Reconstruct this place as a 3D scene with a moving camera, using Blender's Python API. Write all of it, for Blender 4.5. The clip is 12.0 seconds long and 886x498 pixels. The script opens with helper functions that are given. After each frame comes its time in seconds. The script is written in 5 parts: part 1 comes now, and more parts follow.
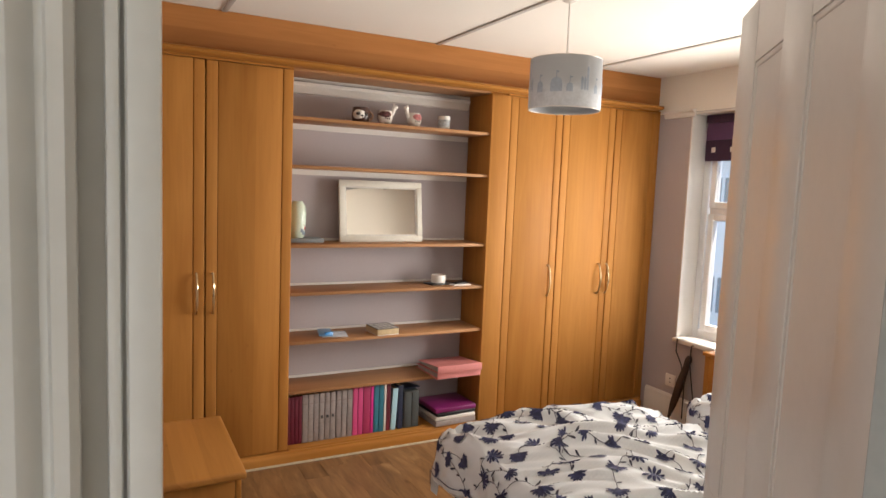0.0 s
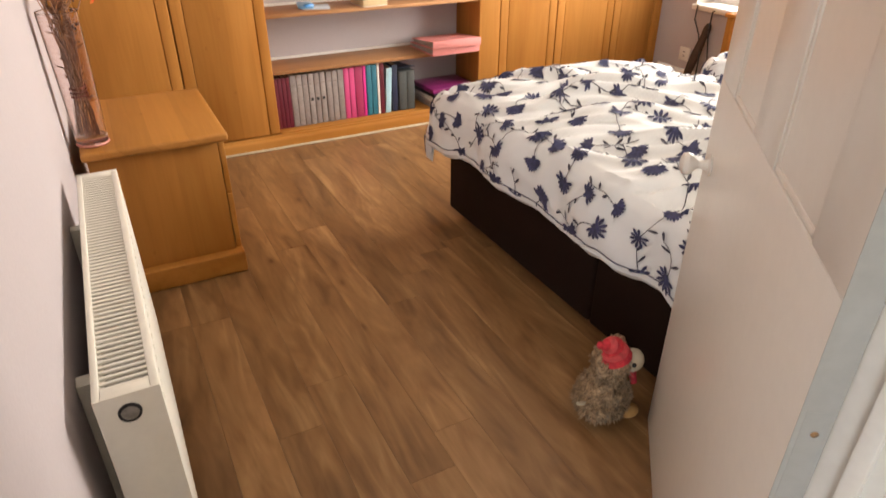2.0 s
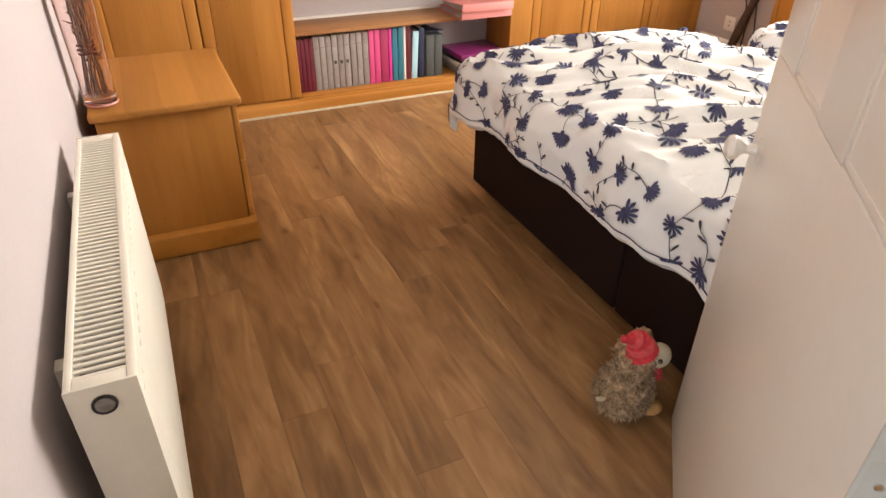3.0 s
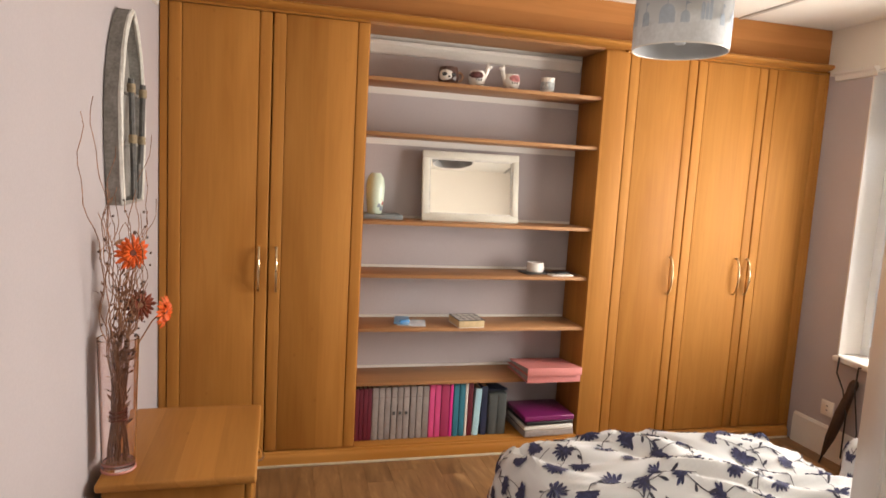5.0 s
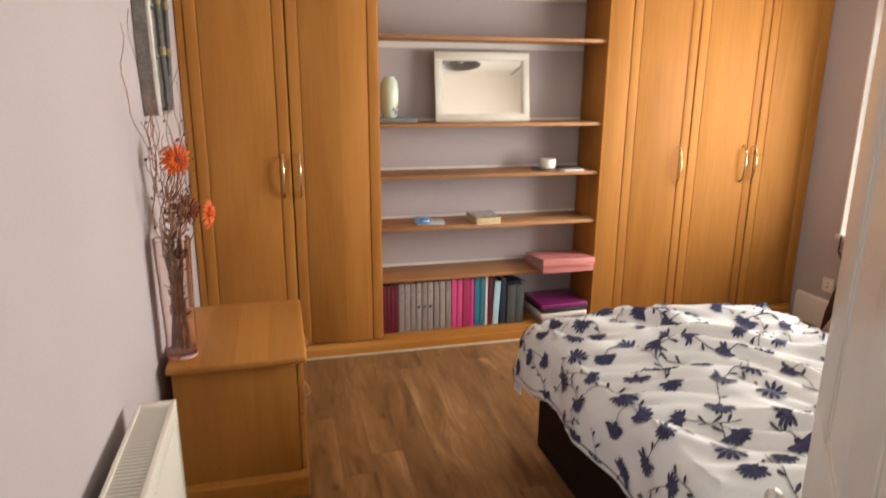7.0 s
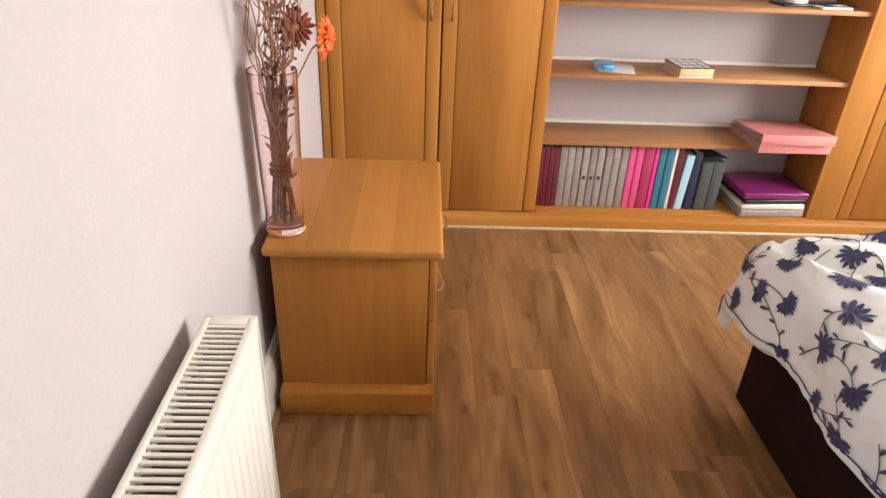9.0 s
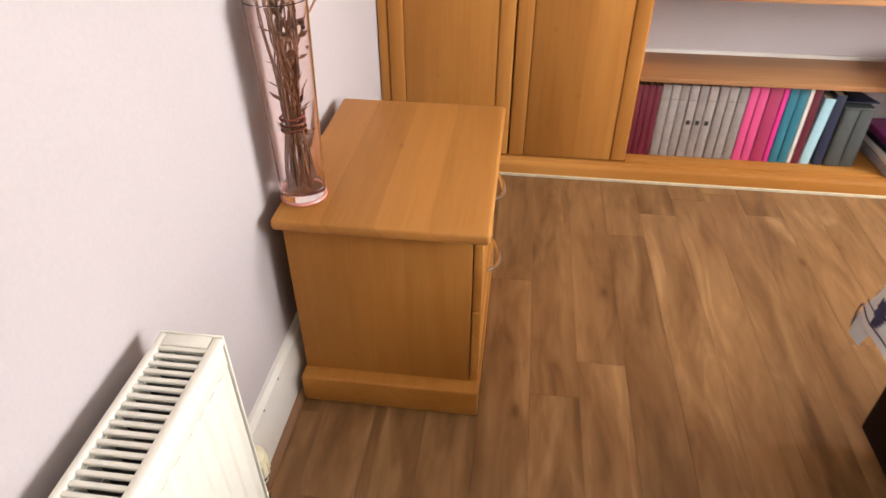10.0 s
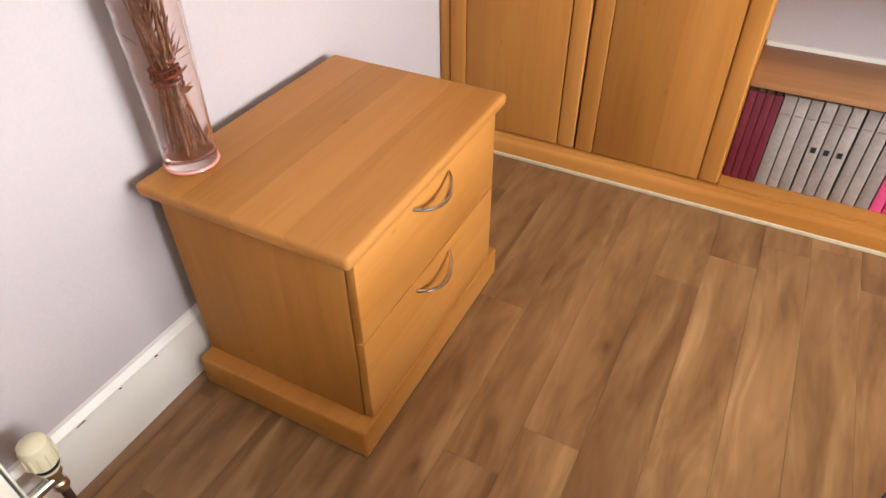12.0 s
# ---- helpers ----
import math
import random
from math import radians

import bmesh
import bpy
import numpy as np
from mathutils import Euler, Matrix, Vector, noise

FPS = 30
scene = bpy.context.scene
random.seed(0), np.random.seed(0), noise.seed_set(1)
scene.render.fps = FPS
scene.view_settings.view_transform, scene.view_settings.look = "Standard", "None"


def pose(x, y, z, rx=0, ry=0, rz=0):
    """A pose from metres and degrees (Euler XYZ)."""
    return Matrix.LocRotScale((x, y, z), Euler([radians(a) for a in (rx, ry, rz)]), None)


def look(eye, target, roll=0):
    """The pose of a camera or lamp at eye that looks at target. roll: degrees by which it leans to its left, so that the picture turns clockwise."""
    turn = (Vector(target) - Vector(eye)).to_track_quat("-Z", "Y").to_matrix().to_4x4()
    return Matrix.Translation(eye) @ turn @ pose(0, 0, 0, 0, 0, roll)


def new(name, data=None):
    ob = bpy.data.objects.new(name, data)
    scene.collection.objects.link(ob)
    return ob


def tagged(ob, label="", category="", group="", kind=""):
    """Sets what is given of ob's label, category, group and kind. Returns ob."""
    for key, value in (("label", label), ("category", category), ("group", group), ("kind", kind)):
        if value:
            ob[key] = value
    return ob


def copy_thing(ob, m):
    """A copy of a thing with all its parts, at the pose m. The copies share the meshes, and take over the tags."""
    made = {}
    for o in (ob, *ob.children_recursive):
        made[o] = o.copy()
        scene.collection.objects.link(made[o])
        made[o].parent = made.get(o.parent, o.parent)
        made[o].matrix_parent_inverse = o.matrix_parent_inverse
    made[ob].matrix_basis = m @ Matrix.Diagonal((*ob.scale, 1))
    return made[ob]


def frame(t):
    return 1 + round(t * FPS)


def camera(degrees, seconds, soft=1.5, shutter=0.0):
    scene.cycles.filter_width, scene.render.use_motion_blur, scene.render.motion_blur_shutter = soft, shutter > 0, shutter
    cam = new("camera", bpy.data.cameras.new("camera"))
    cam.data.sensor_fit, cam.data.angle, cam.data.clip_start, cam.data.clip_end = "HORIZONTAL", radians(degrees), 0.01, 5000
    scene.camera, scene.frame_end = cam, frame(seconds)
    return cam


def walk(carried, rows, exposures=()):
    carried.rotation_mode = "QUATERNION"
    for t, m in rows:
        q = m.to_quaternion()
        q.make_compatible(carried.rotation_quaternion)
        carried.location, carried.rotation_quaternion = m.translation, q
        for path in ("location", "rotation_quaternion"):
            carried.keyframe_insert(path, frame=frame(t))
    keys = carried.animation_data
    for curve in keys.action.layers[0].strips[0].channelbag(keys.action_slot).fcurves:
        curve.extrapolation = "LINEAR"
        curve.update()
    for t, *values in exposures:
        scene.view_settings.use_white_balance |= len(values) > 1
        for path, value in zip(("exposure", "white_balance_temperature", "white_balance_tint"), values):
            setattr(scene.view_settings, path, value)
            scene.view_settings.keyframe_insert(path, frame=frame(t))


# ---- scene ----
cam = camera(69.1, 12.0, 1.5, 0.2)
PATH = [
    (0, (0.046, 0.081, 1.595), (0.969, 1.845, 1.402), 2.3),
    (0.5, (0.073, 0.083, 1.624), (1.023, 1.838, 1.49), 0.6),
    (1, (0.089, 0.117, 1.562), (1.079, 1.831, 1.275), 1.4),
    (1.5, (0.138, 0.132, 1.436), (1.03, 1.78, 0.738), 2.5),
    (2, (0.168, 0.171, 1.302), (0.967, 1.706, 0.299), 0.1),
    (2.5, (0.211, 0.202, 1.263), (0.936, 1.675, 0.121), -0.1),
    (4.3, (0.359, 0.414, 1.398), (0.976, 2.22, 0.8), 2.3),
    (4.5, (0.403, 0.418, 1.429), (0.981, 2.267, 0.932), 1.4),
    (5, (0.521, 0.417, 1.496), (1.026, 2.338, 1.262), 3.2),
    (5.5, (0.578, 0.406, 1.528), (1.024, 2.352, 1.403), 0.5),
    (6, (0.548, 0.414, 1.545), (1.049, 2.346, 1.426), 1.1),
    (6.5, (0.491, 0.327, 1.518), (1.07, 2.233, 1.342), 0.4),
    (7, (0.427, 0.279, 1.456), (0.907, 2.154, 0.952), 0.4),
    (7.5, (0.388, 0.382, 1.364), (0.558, 2.197, 0.541), 1.9),
    (7.7, (0.4, 0.458, 1.381), (0.502, 2.264, 0.528), 2.9),
    (9.5, (0.444, 1.163, 1.302), (0.481, 2.839, 0.211), 1.7),
    (10, (0.518, 1.334, 1.281), (0.318, 2.924, 0.084), 0.0),
    (10.5, (0.675, 1.474, 1.301), (0.194, 3.022, 0.13), -4.0),
    (11, (0.788, 1.632, 1.25), (0.32, 3.189, 0.085), 2.3),
    (11.5, (0.898, 1.738, 1.201), (0.236, 3.112, -0.093), 0.9),
    (12, (0.954, 1.792, 1.189), (0.241, 3.135, -0.111), -0.6),
]
EXPOSURES = [(0.0, 1.69, 6700, 11), (0.7, 1.67, 6650, 11), (1.5, 2.00, 6950, 12), (2.5, 2.70, 6900, 11), (4.5, 2.04, 6900, 12), (5.0, 1.88, 6900, 12), (5.5, 1.86, 6650, 11),
             (6.2, 1.86, 6200, 8), (6.6, 1.88, 6250, 8), (7.0, 1.91, 6750, 11), (7.5, 2.19, 6800, 11), (9.5, 2.57, 6300, 9), (10.5, 2.56, 6250, 9), (11.2, 2.62, 6150, 8), (12.0, 2.67, 6100, 8)]
walk(cam, [(t, look(eye, target, roll)) for t, eye, target, roll in PATH], EXPOSURES)

# ---- light ----
world = bpy.data.worlds.new("sky")
scene.world = world
world.use_nodes = True
sky = world.node_tree.nodes.new("ShaderNodeTexSky")
sky.sky_type = "NISHITA"
sky.sun_disc = False
sky.sun_elevation = radians(72)
sky.sun_rotation = radians(134)
back = world.node_tree.nodes["Background"]
back.inputs["Strength"].default_value = 0.15
world.node_tree.links.new(sky.outputs[0], back.inputs["Color"])
sun = new("sun", bpy.data.lights.new("sun", "SUN"))
sun.data.energy = 2.2
sun.data.angle = radians(0.6)
sun.data.color = (1.0, 0.95, 0.87)
sun.matrix_world = look((2.0, -1.9, 8.4), (0, 0, 0))
daylight = new("window_daylight", bpy.data.lights.new("window_daylight", "AREA"))
daylight.data.shape, daylight.data.size, daylight.data.size_y = "RECTANGLE", 1.6, 1.25
daylight.data.energy = 27.5
daylight.data.spread = radians(149)
daylight.data.color = (1.0, 0.965, 0.91)
daylight.matrix_world = look((3.735, 2.25, 1.235), (2.6, 2.25, 1.235))
# added fill lamp for the hall side, set in an unseen opening
hall_light = new("hall_fill_lamp", bpy.data.lights.new("hall_fill_lamp", "AREA"))
hall_light.data.shape, hall_light.data.size, hall_light.data.size_y = "RECTANGLE", 1.1, 1.9
hall_light.data.energy = 4.6
hall_light.data.color = (1.0, 0.95, 0.87)
hall_light.matrix_world = look((-0.80, -1.2, 1.1), (0, -1.2, 1.1))


# ---- materials ----
def nodes_of(name, rough, metal=0.0):
    m = bpy.data.materials.new(name)
    m.use_nodes = True
    t = m.node_tree
    b = t.nodes["Principled BSDF"]
    b.inputs["Roughness"].default_value = rough
    b.inputs["Metallic"].default_value = metal
    return m, t, b


def add(t, kind, **sockets):
    n = t.nodes.new(kind)
    for key, value in sockets.items():
        n.inputs[key].default_value = value
    return n


def coords(t, scale, spread=7.0):
    """Object coordinates, shifted piece by piece, stretched by scale."""
    tc = t.nodes.new("ShaderNodeTexCoord")
    info = t.nodes.new("ShaderNodeObjectInfo")
    shift = t.nodes.new("ShaderNodeVectorMath")
    shift.operation = "MULTIPLY_ADD"
    t.links.new(info.outputs["Random"], shift.inputs[0])
    shift.inputs[1].default_value = (spread, spread * 1.7, spread * 0.6)
    t.links.new(tc.outputs["Object"], shift.inputs[2])
    mp = t.nodes.new("ShaderNodeMapping")
    mp.inputs["Scale"].default_value = scale
    t.links.new(shift.outputs[0], mp.inputs["Vector"])
    return mp.outputs[0], info.outputs["Random"]


def ramp(t, fac, stops):
    r = t.nodes.new("ShaderNodeValToRGB")
    e = r.color_ramp.elements
    e[0].position, e[0].color = stops[0][0], (*stops[0][1], 1)
    e[1].position, e[1].color = stops[-1][0], (*stops[-1][1], 1)
    for p, c in stops[1:-1]:
        e.new(p).color = (*c, 1)
    t.links.new(fac, r.inputs[0])
    return r.outputs[0]


def mix(t, kind, fac, a, b):
    n = t.nodes.new("ShaderNodeMix")
    n.data_type, n.blend_type = "RGBA", kind
    if isinstance(fac, float):
        n.inputs[0].default_value = fac
    else:
        t.links.new(fac, n.inputs[0])
    for sock, v in ((n.inputs[6], a), (n.inputs[7], b)):
        if isinstance(v, tuple):
            sock.default_value = (*v, 1)
        else:
            t.links.new(v, sock)
    return n.outputs[2]


def bump(t, b, height, strength, distance):
    n = add(t, "ShaderNodeBump", Strength=strength, Distance=distance)
    t.links.new(height, n.inputs["Height"])
    t.links.new(n.outputs[0], b.inputs["Normal"])


def plain(name, col, rough=0.5, metal=0.0, var=0.06, scale=4.0, fine=90.0, relief=0.15, depth=0.002):
    """Paint, cloth, paper, metal: two scales of variation and fine relief."""
    m, t, b = nodes_of(name, rough, metal)
    v, _ = coords(t, (1, 1, 1))
    big = add(t, "ShaderNodeTexNoise", Scale=scale, Detail=4.0, Roughness=0.6)
    small = add(t, "ShaderNodeTexNoise", Scale=fine, Detail=3.0)
    for n in (big, small):
        t.links.new(v, n.inputs["Vector"])
    lo = tuple(c * (1 - var) for c in col)
    hi = tuple(min(1, c * (1 + var)) for c in col)
    c1 = ramp(t, big.outputs[0], [(0.3, lo), (0.7, hi)])
    c2 = ramp(t, small.outputs[0], [(0.35, (1 - var, 1 - var, 1 - var)), (0.65, (1, 1, 1))])
    t.links.new(mix(t, "MULTIPLY", 1.0, c1, c2), b.inputs["Base Color"])
    rr = add(t, "ShaderNodeMapRange")
    rr.inputs[3].default_value, rr.inputs[4].default_value = rough * 0.85, min(1, rough * 1.15)
    t.links.new(big.outputs[0], rr.inputs[0])
    t.links.new(rr.outputs[0], b.inputs["Roughness"])
    bump(t, b, small.outputs[0], relief, depth)
    return m


def calc(t, op, a, c, d=None):
    n = t.nodes.new("ShaderNodeMath")
    n.operation = op
    for k, q in enumerate((a, c, d)):
        if q is None:
            continue
        if isinstance(q, float):
            n.inputs[k].default_value = q
        else:
            t.links.new(q, n.inputs[k])
    return n.outputs[0]


def wood(name, dark, light, axis, rough=0.38, streak=0.22, knots=0.3, vary=0.03, broad=5.0, leaf=9.0):
    """Veneer: leaves of differing tone side by side, crown figure along one axis, fine pores and a few knots."""
    m, t, b = nodes_of(name, rough)
    b.inputs["Specular IOR Level"].default_value = 0.17
    long = [broad, broad, broad]
    long[axis] = 0.7
    v, rnd = coords(t, tuple(long))
    figure = add(t, "ShaderNodeTexNoise", Scale=1.0, Detail=2.5, Roughness=0.5, Distortion=0.9)
    t.links.new(v, figure.inputs["Vector"])
    mid = tuple((p + q) / 2 for p, q in zip(dark, light))
    col = ramp(t, figure.outputs[0], [(0.25, dark), (0.5, mid), (0.75, light)])
    # veneer leaves across the grain
    flat, _ = coords(t, (1, 1, 1))
    sep = t.nodes.new("ShaderNodeSeparateXYZ")
    t.links.new(flat, sep.inputs[0])
    side = [k for k in range(3) if k != axis]
    across = calc(t, "ADD", sep.outputs[side[0]], sep.outputs[side[1]])
    strip = calc(t, "FLOOR", calc(t, "MULTIPLY", across, leaf), 0.0)
    tone1 = t.nodes.new("ShaderNodeTexWhiteNoise")
    tone1.noise_dimensions = "1D"
    t.links.new(strip, tone1.inputs["W"])
    col = mix(t, "MULTIPLY", 1.0, col, ramp(t, tone1.outputs[0], [(0.0, (0.875, 0.86, 0.84)), (1.0, (1.05, 1.055, 1.07))]))
    # crown rings, one set to a leaf
    rings = [26.0, 26.0, 26.0]
    rings[axis] = 1.6
    vr, _ = coords(t, tuple(rings))
    crown = add(t, "ShaderNodeTexNoise", Scale=1.0, Detail=2.0, Roughness=0.5, Distortion=2.2)
    t.links.new(vr, crown.inputs["Vector"])
    col = mix(t, "MULTIPLY", 1.0, col, ramp(t, crown.outputs[0], [(0.36, (0.955, 0.945, 0.935)), (0.52, (1.0, 1.0, 1.0)), (0.68, (1.025, 1.03, 1.03))]))
    pores = [120.0, 120.0, 120.0]
    pores[axis] = 3.0
    v2, _ = coords(t, tuple(pores))
    fine = add(t, "ShaderNodeTexNoise", Scale=1.0, Detail=3.0)
    t.links.new(v2, fine.inputs["Vector"])
    lo = 1 - 0.10 * streak
    col = mix(t, "MULTIPLY", 1.0, col, ramp(t, fine.outputs[0], [(0.38, (lo, lo, lo)), (0.62, (1.0, 1.0, 1.0))]))
    if knots:
        kn = [9.0, 9.0, 9.0]
        kn[axis] = 6.0
        v3, _ = coords(t, tuple(kn))
        vor = add(t, "ShaderNodeTexVoronoi", Scale=1.0)
        t.links.new(v3, vor.inputs["Vector"])
        spot = ramp(t, vor.outputs["Distance"], [(0.02, (0.5, 0.4, 0.33)), (0.075, (1.0, 1.0, 1.0))])
        col = mix(t, "MULTIPLY", knots, col, spot)
    tone = add(t, "ShaderNodeMapRange")
    tone.inputs[3].default_value, tone.inputs[4].default_value = 1 - vary, 1 + vary
    t.links.new(rnd, tone.inputs[0])
    hsv = t.nodes.new("ShaderNodeHueSaturation")
    t.links.new(tone.outputs[0], hsv.inputs["Value"])
    t.links.new(col, hsv.inputs["Color"])
    t.links.new(hsv.outputs[0], b.inputs["Base Color"])
    rr = add(t, "ShaderNodeMapRange")
    rr.inputs[3].default_value, rr.inputs[4].default_value = rough * 0.8, rough * 1.3
    t.links.new(figure.outputs[0], rr.inputs[0])
    t.links.new(rr.outputs[0], b.inputs["Roughness"])
    bump(t, b, fine.outputs[0], 0.05, 0.0006)
    return m


OAK_D, OAK_L = (0.375, 0.151, 0.029), (0.490, 0.222, 0.053)
OAK = wood("oak_upright", OAK_D, OAK_L, 2, 0.55)
OAK_X = wood("oak_along", OAK_D, OAK_L, 0)
OAK_Y = wood("oak_across", OAK_D, OAK_L, 1)
OAK_TOP = wood("oak_top", (0.43, 0.184, 0.042), (0.54, 0.25, 0.070), 1, 0.4, 0.3, 0.5)
OAK_SHELF = wood("oak_shelf", (0.36, 0.175, 0.075), (0.47, 0.245, 0.115), 0, 0.45)
FRIEZE = wood("oak_frieze", (0.36, 0.145, 0.042), (0.47, 0.205, 0.066), 0, 0.45)


def laminate():
    """Printed oak planks: each with its own tone, wavy crown figure, pale flecks, knots and streaks."""
    m, t, b = nodes_of("laminate_floor", 0.40)
    b.inputs["Specular IOR Level"].default_value = 0.35
    v, rnd = coords(t, (1, 1, 1))
    v1, _ = coords(t, (12.0, 1.9, 12.0))
    blot = add(t, "ShaderNodeTexNoise", Scale=1.0, Detail=3.0, Roughness=0.55, Distortion=0.9)
    t.links.new(v1, blot.inputs["Vector"])
    v4, _ = coords(t, (3.2, 1.1, 3.2))
    broad = add(t, "ShaderNodeTexNoise", Scale=1.0, Detail=2.0, Roughness=0.5, Distortion=0.6)
    t.links.new(v4, broad.inputs["Vector"])
    v2, _ = coords(t, (75, 5, 75))
    line = add(t, "ShaderNodeTexNoise", Scale=1.0, Detail=4.0, Distortion=0.4)
    t.links.new(v2, line.inputs["Vector"])
    v5, _ = coords(t, (20.0, 4.5, 20.0))
    crown = add(t, "ShaderNodeTexNoise", Scale=1.0, Detail=2.0, Roughness=0.5, Distortion=1.4)
    t.links.new(v5, crown.inputs["Vector"])
    col = ramp(t, blot.outputs[0], [(0.25, (0.142, 0.070, 0.028)), (0.42, (0.232, 0.122, 0.051)), (0.58, (0.298, 0.164, 0.071)), (0.75, (0.44, 0.265, 0.124))])
    col = mix(t, "MULTIPLY", 1.0, col, ramp(t, broad.outputs[0], [(0.3, (0.80, 0.77, 0.74)), (0.7, (1.14, 1.14, 1.14))]))
    col = mix(t, "MULTIPLY", 1.0, col, ramp(t, crown.outputs[0], [(0.33, (0.88, 0.86, 0.84)), (0.5, (1.0, 1.0, 1.0)), (0.68, (1.09, 1.10, 1.11))]))
    col = mix(t, "MULTIPLY", 1.0, col, ramp(t, line.outputs[0], [(0.3, (0.93, 0.925, 0.92)), (0.6, (1.0, 1.0, 1.0))]))
    col = mix(t, "MULTIPLY", 1.0, col, ramp(t, rnd, [(0.0, (0.87, 0.855, 0.835)), (1.0, (1.09, 1.09, 1.085))]))
    v3, _ = coords(t, (6.0, 2.6, 6.0))
    vor = add(t, "ShaderNodeTexVoronoi", Scale=1.0, Randomness=1.0)
    t.links.new(v3, vor.inputs["Vector"])
    col = mix(t, "MULTIPLY", 0.8, col, ramp(t, vor.outputs["Distance"], [(0.02, (0.42, 0.33, 0.27)), (0.08, (0.85, 0.82, 0.8)), (0.16, (1.0, 1.0, 1.0))]))
    t.links.new(col, b.inputs["Base Color"])
    rr = add(t, "ShaderNodeMapRange")
    rr.inputs[3].default_value, rr.inputs[4].default_value = 0.34, 0.5
    t.links.new(blot.outputs[0], rr.inputs[0])
    t.links.new(rr.outputs[0], b.inputs["Roughness"])
    bump(t, b, line.outputs[0], 0.08, 0.0008)
    return m


PLANK = laminate()
WALL = plain("mauve_wall_paint", (0.452, 0.406, 0.416), 0.85, var=0.035, scale=1.5, fine=160, relief=0.12, depth=0.0015)
CREAM = plain("cream_wall_paint", (0.80, 0.76, 0.69), 0.85, var=0.02, scale=1.5, fine=160)
CEIL = plain("ceiling_paint", (0.83, 0.80, 0.74), 0.9, var=0.02, scale=1.2, fine=120)
BATTEN = plain("ceiling_strip_paint", (0.5, 0.48, 0.45), 0.7, var=0.04)
GLOSS = plain("white_gloss_paint", (0.74, 0.71, 0.67), 0.32, var=0.02, scale=2, fine=50, relief=0.03, depth=0.0005)
JAMB = plain("white_jamb_paint", (0.76, 0.76, 0.735), 0.4, var=0.04, scale=5, fine=60, relief=0.05, depth=0.0005)
PVC = plain("white_window_frame", (0.82, 0.82, 0.82), 0.3, var=0.02)
RAD = plain("radiator_enamel", (0.80, 0.78, 0.70), 0.3, var=0.025, scale=6)
# enamel tone taken near black: the shade inside the radiator as colour
RAD_SHADE = plain("radiator_inside_shade", (0.10, 0.095, 0.085), 0.6, var=0.1)
CHROME = plain("chrome", (0.75, 0.73, 0.70), 0.18, 1.0, var=0.05)
BRASS = plain("satin_brass", (0.62, 0.47, 0.28), 0.28, 1.0, var=0.08)
DARK = plain("dark_gap", (0.03, 0.02, 0.015), 0.8, var=0.1)
BASE = plain("dark_brown_fabric", (0.014, 0.006, 0.004), 0.8, var=0.2, scale=8, fine=400, relief=0.4)
BASE.node_tree.nodes["Principled BSDF"].inputs["Specular IOR Level"].default_value = 0.12
SHEET = plain("white_cotton", (0.68, 0.695, 0.71), 0.85, var=0.02, scale=5, fine=500, relief=0.25, depth=0.001)
PETAL = plain("indigo_print", (0.052, 0.055, 0.130), 0.85, var=0.5, scale=60, fine=300)
STEM = plain("slate_print", (0.06, 0.058, 0.085), 0.85, var=0.3, scale=60, fine=300)
BLACK = plain("black_plastic", (0.012, 0.012, 0.014), 0.35, var=0.1)
PAPER = plain("paper_edge", (0.68, 0.60, 0.44), 0.85, var=0.1, scale=40)
TWIG = plain("dried_twig", (0.33, 0.155, 0.082), 0.8, var=0.45, scale=22)
BERRY = plain("dried_berry", (0.10, 0.045, 0.028), 0.55, var=0.4, scale=60)
OAR = plain("dark_grey_oar_wood", (0.13, 0.125, 0.12), 0.6, var=0.25, scale=30)
FRAME = plain("cream_frame_paint", (0.70, 0.68, 0.60), 0.5, var=0.04, scale=12)
ORANGE = plain("orange_petal", (0.80, 0.12, 0.012), 0.6, var=0.2, scale=50)
RUST = plain("rust_petal", (0.22, 0.04, 0.014), 0.7, var=0.3, scale=50)
WEATHER = plain("weathered_grey_wood", (0.27, 0.255, 0.235), 0.55, var=0.28, scale=16, fine=120, relief=0.4)
RIM = plain("worn_white_rim", (0.68, 0.66, 0.61), 0.6, var=0.12, scale=25)
ROPE = plain("rope", (0.35, 0.27, 0.17), 0.9, var=0.2, scale=60)
CERAMIC = plain("glazed_white", (0.80, 0.76, 0.71), 0.22, var=0.03)
PRINTBLUE = plain("blue_grey_print", (0.37, 0.42, 0.50), 0.8, var=0.12, scale=30)
PRINTPALE = plain("pale_grey_print", (0.58, 0.60, 0.63), 0.8, var=0.1, scale=30)


def tint(name, col, rough=0.5, **k):
    return plain(name, col, rough, **k)


def glass(name, col, rough=0.02):
    m, t, b = nodes_of(name, rough)
    b.inputs["Base Color"].default_value = (*col, 1)
    b.inputs["Transmission Weight"].default_value = 1.0
    b.inputs["IOR"].default_value = 1.45
    return m


PANE = glass("window_glass", (1, 1, 1))
PINKGLASS = glass("pink_glass", (1.0, 0.92, 0.90), 0.03)
MIRROR, _t, _b = nodes_of("mirror_silver", 0.02, 1.0)
_b.inputs["Base Color"].default_value = (0.90, 0.89, 0.85, 1)
SHADE, _t, _b = nodes_of("shade_fabric", 0.85)
_b.inputs["Base Color"].default_value = (0.55, 0.56, 0.575, 1)
_tr = add(_t, "ShaderNodeBsdfTranslucent", Color=(0.60, 0.61, 0.62, 1))
_mx = add(_t, "ShaderNodeMixShader", Fac=0.5)
_t.links.new(_b.outputs[0], _mx.inputs[1])
_t.links.new(_tr.outputs[0], _mx.inputs[2])
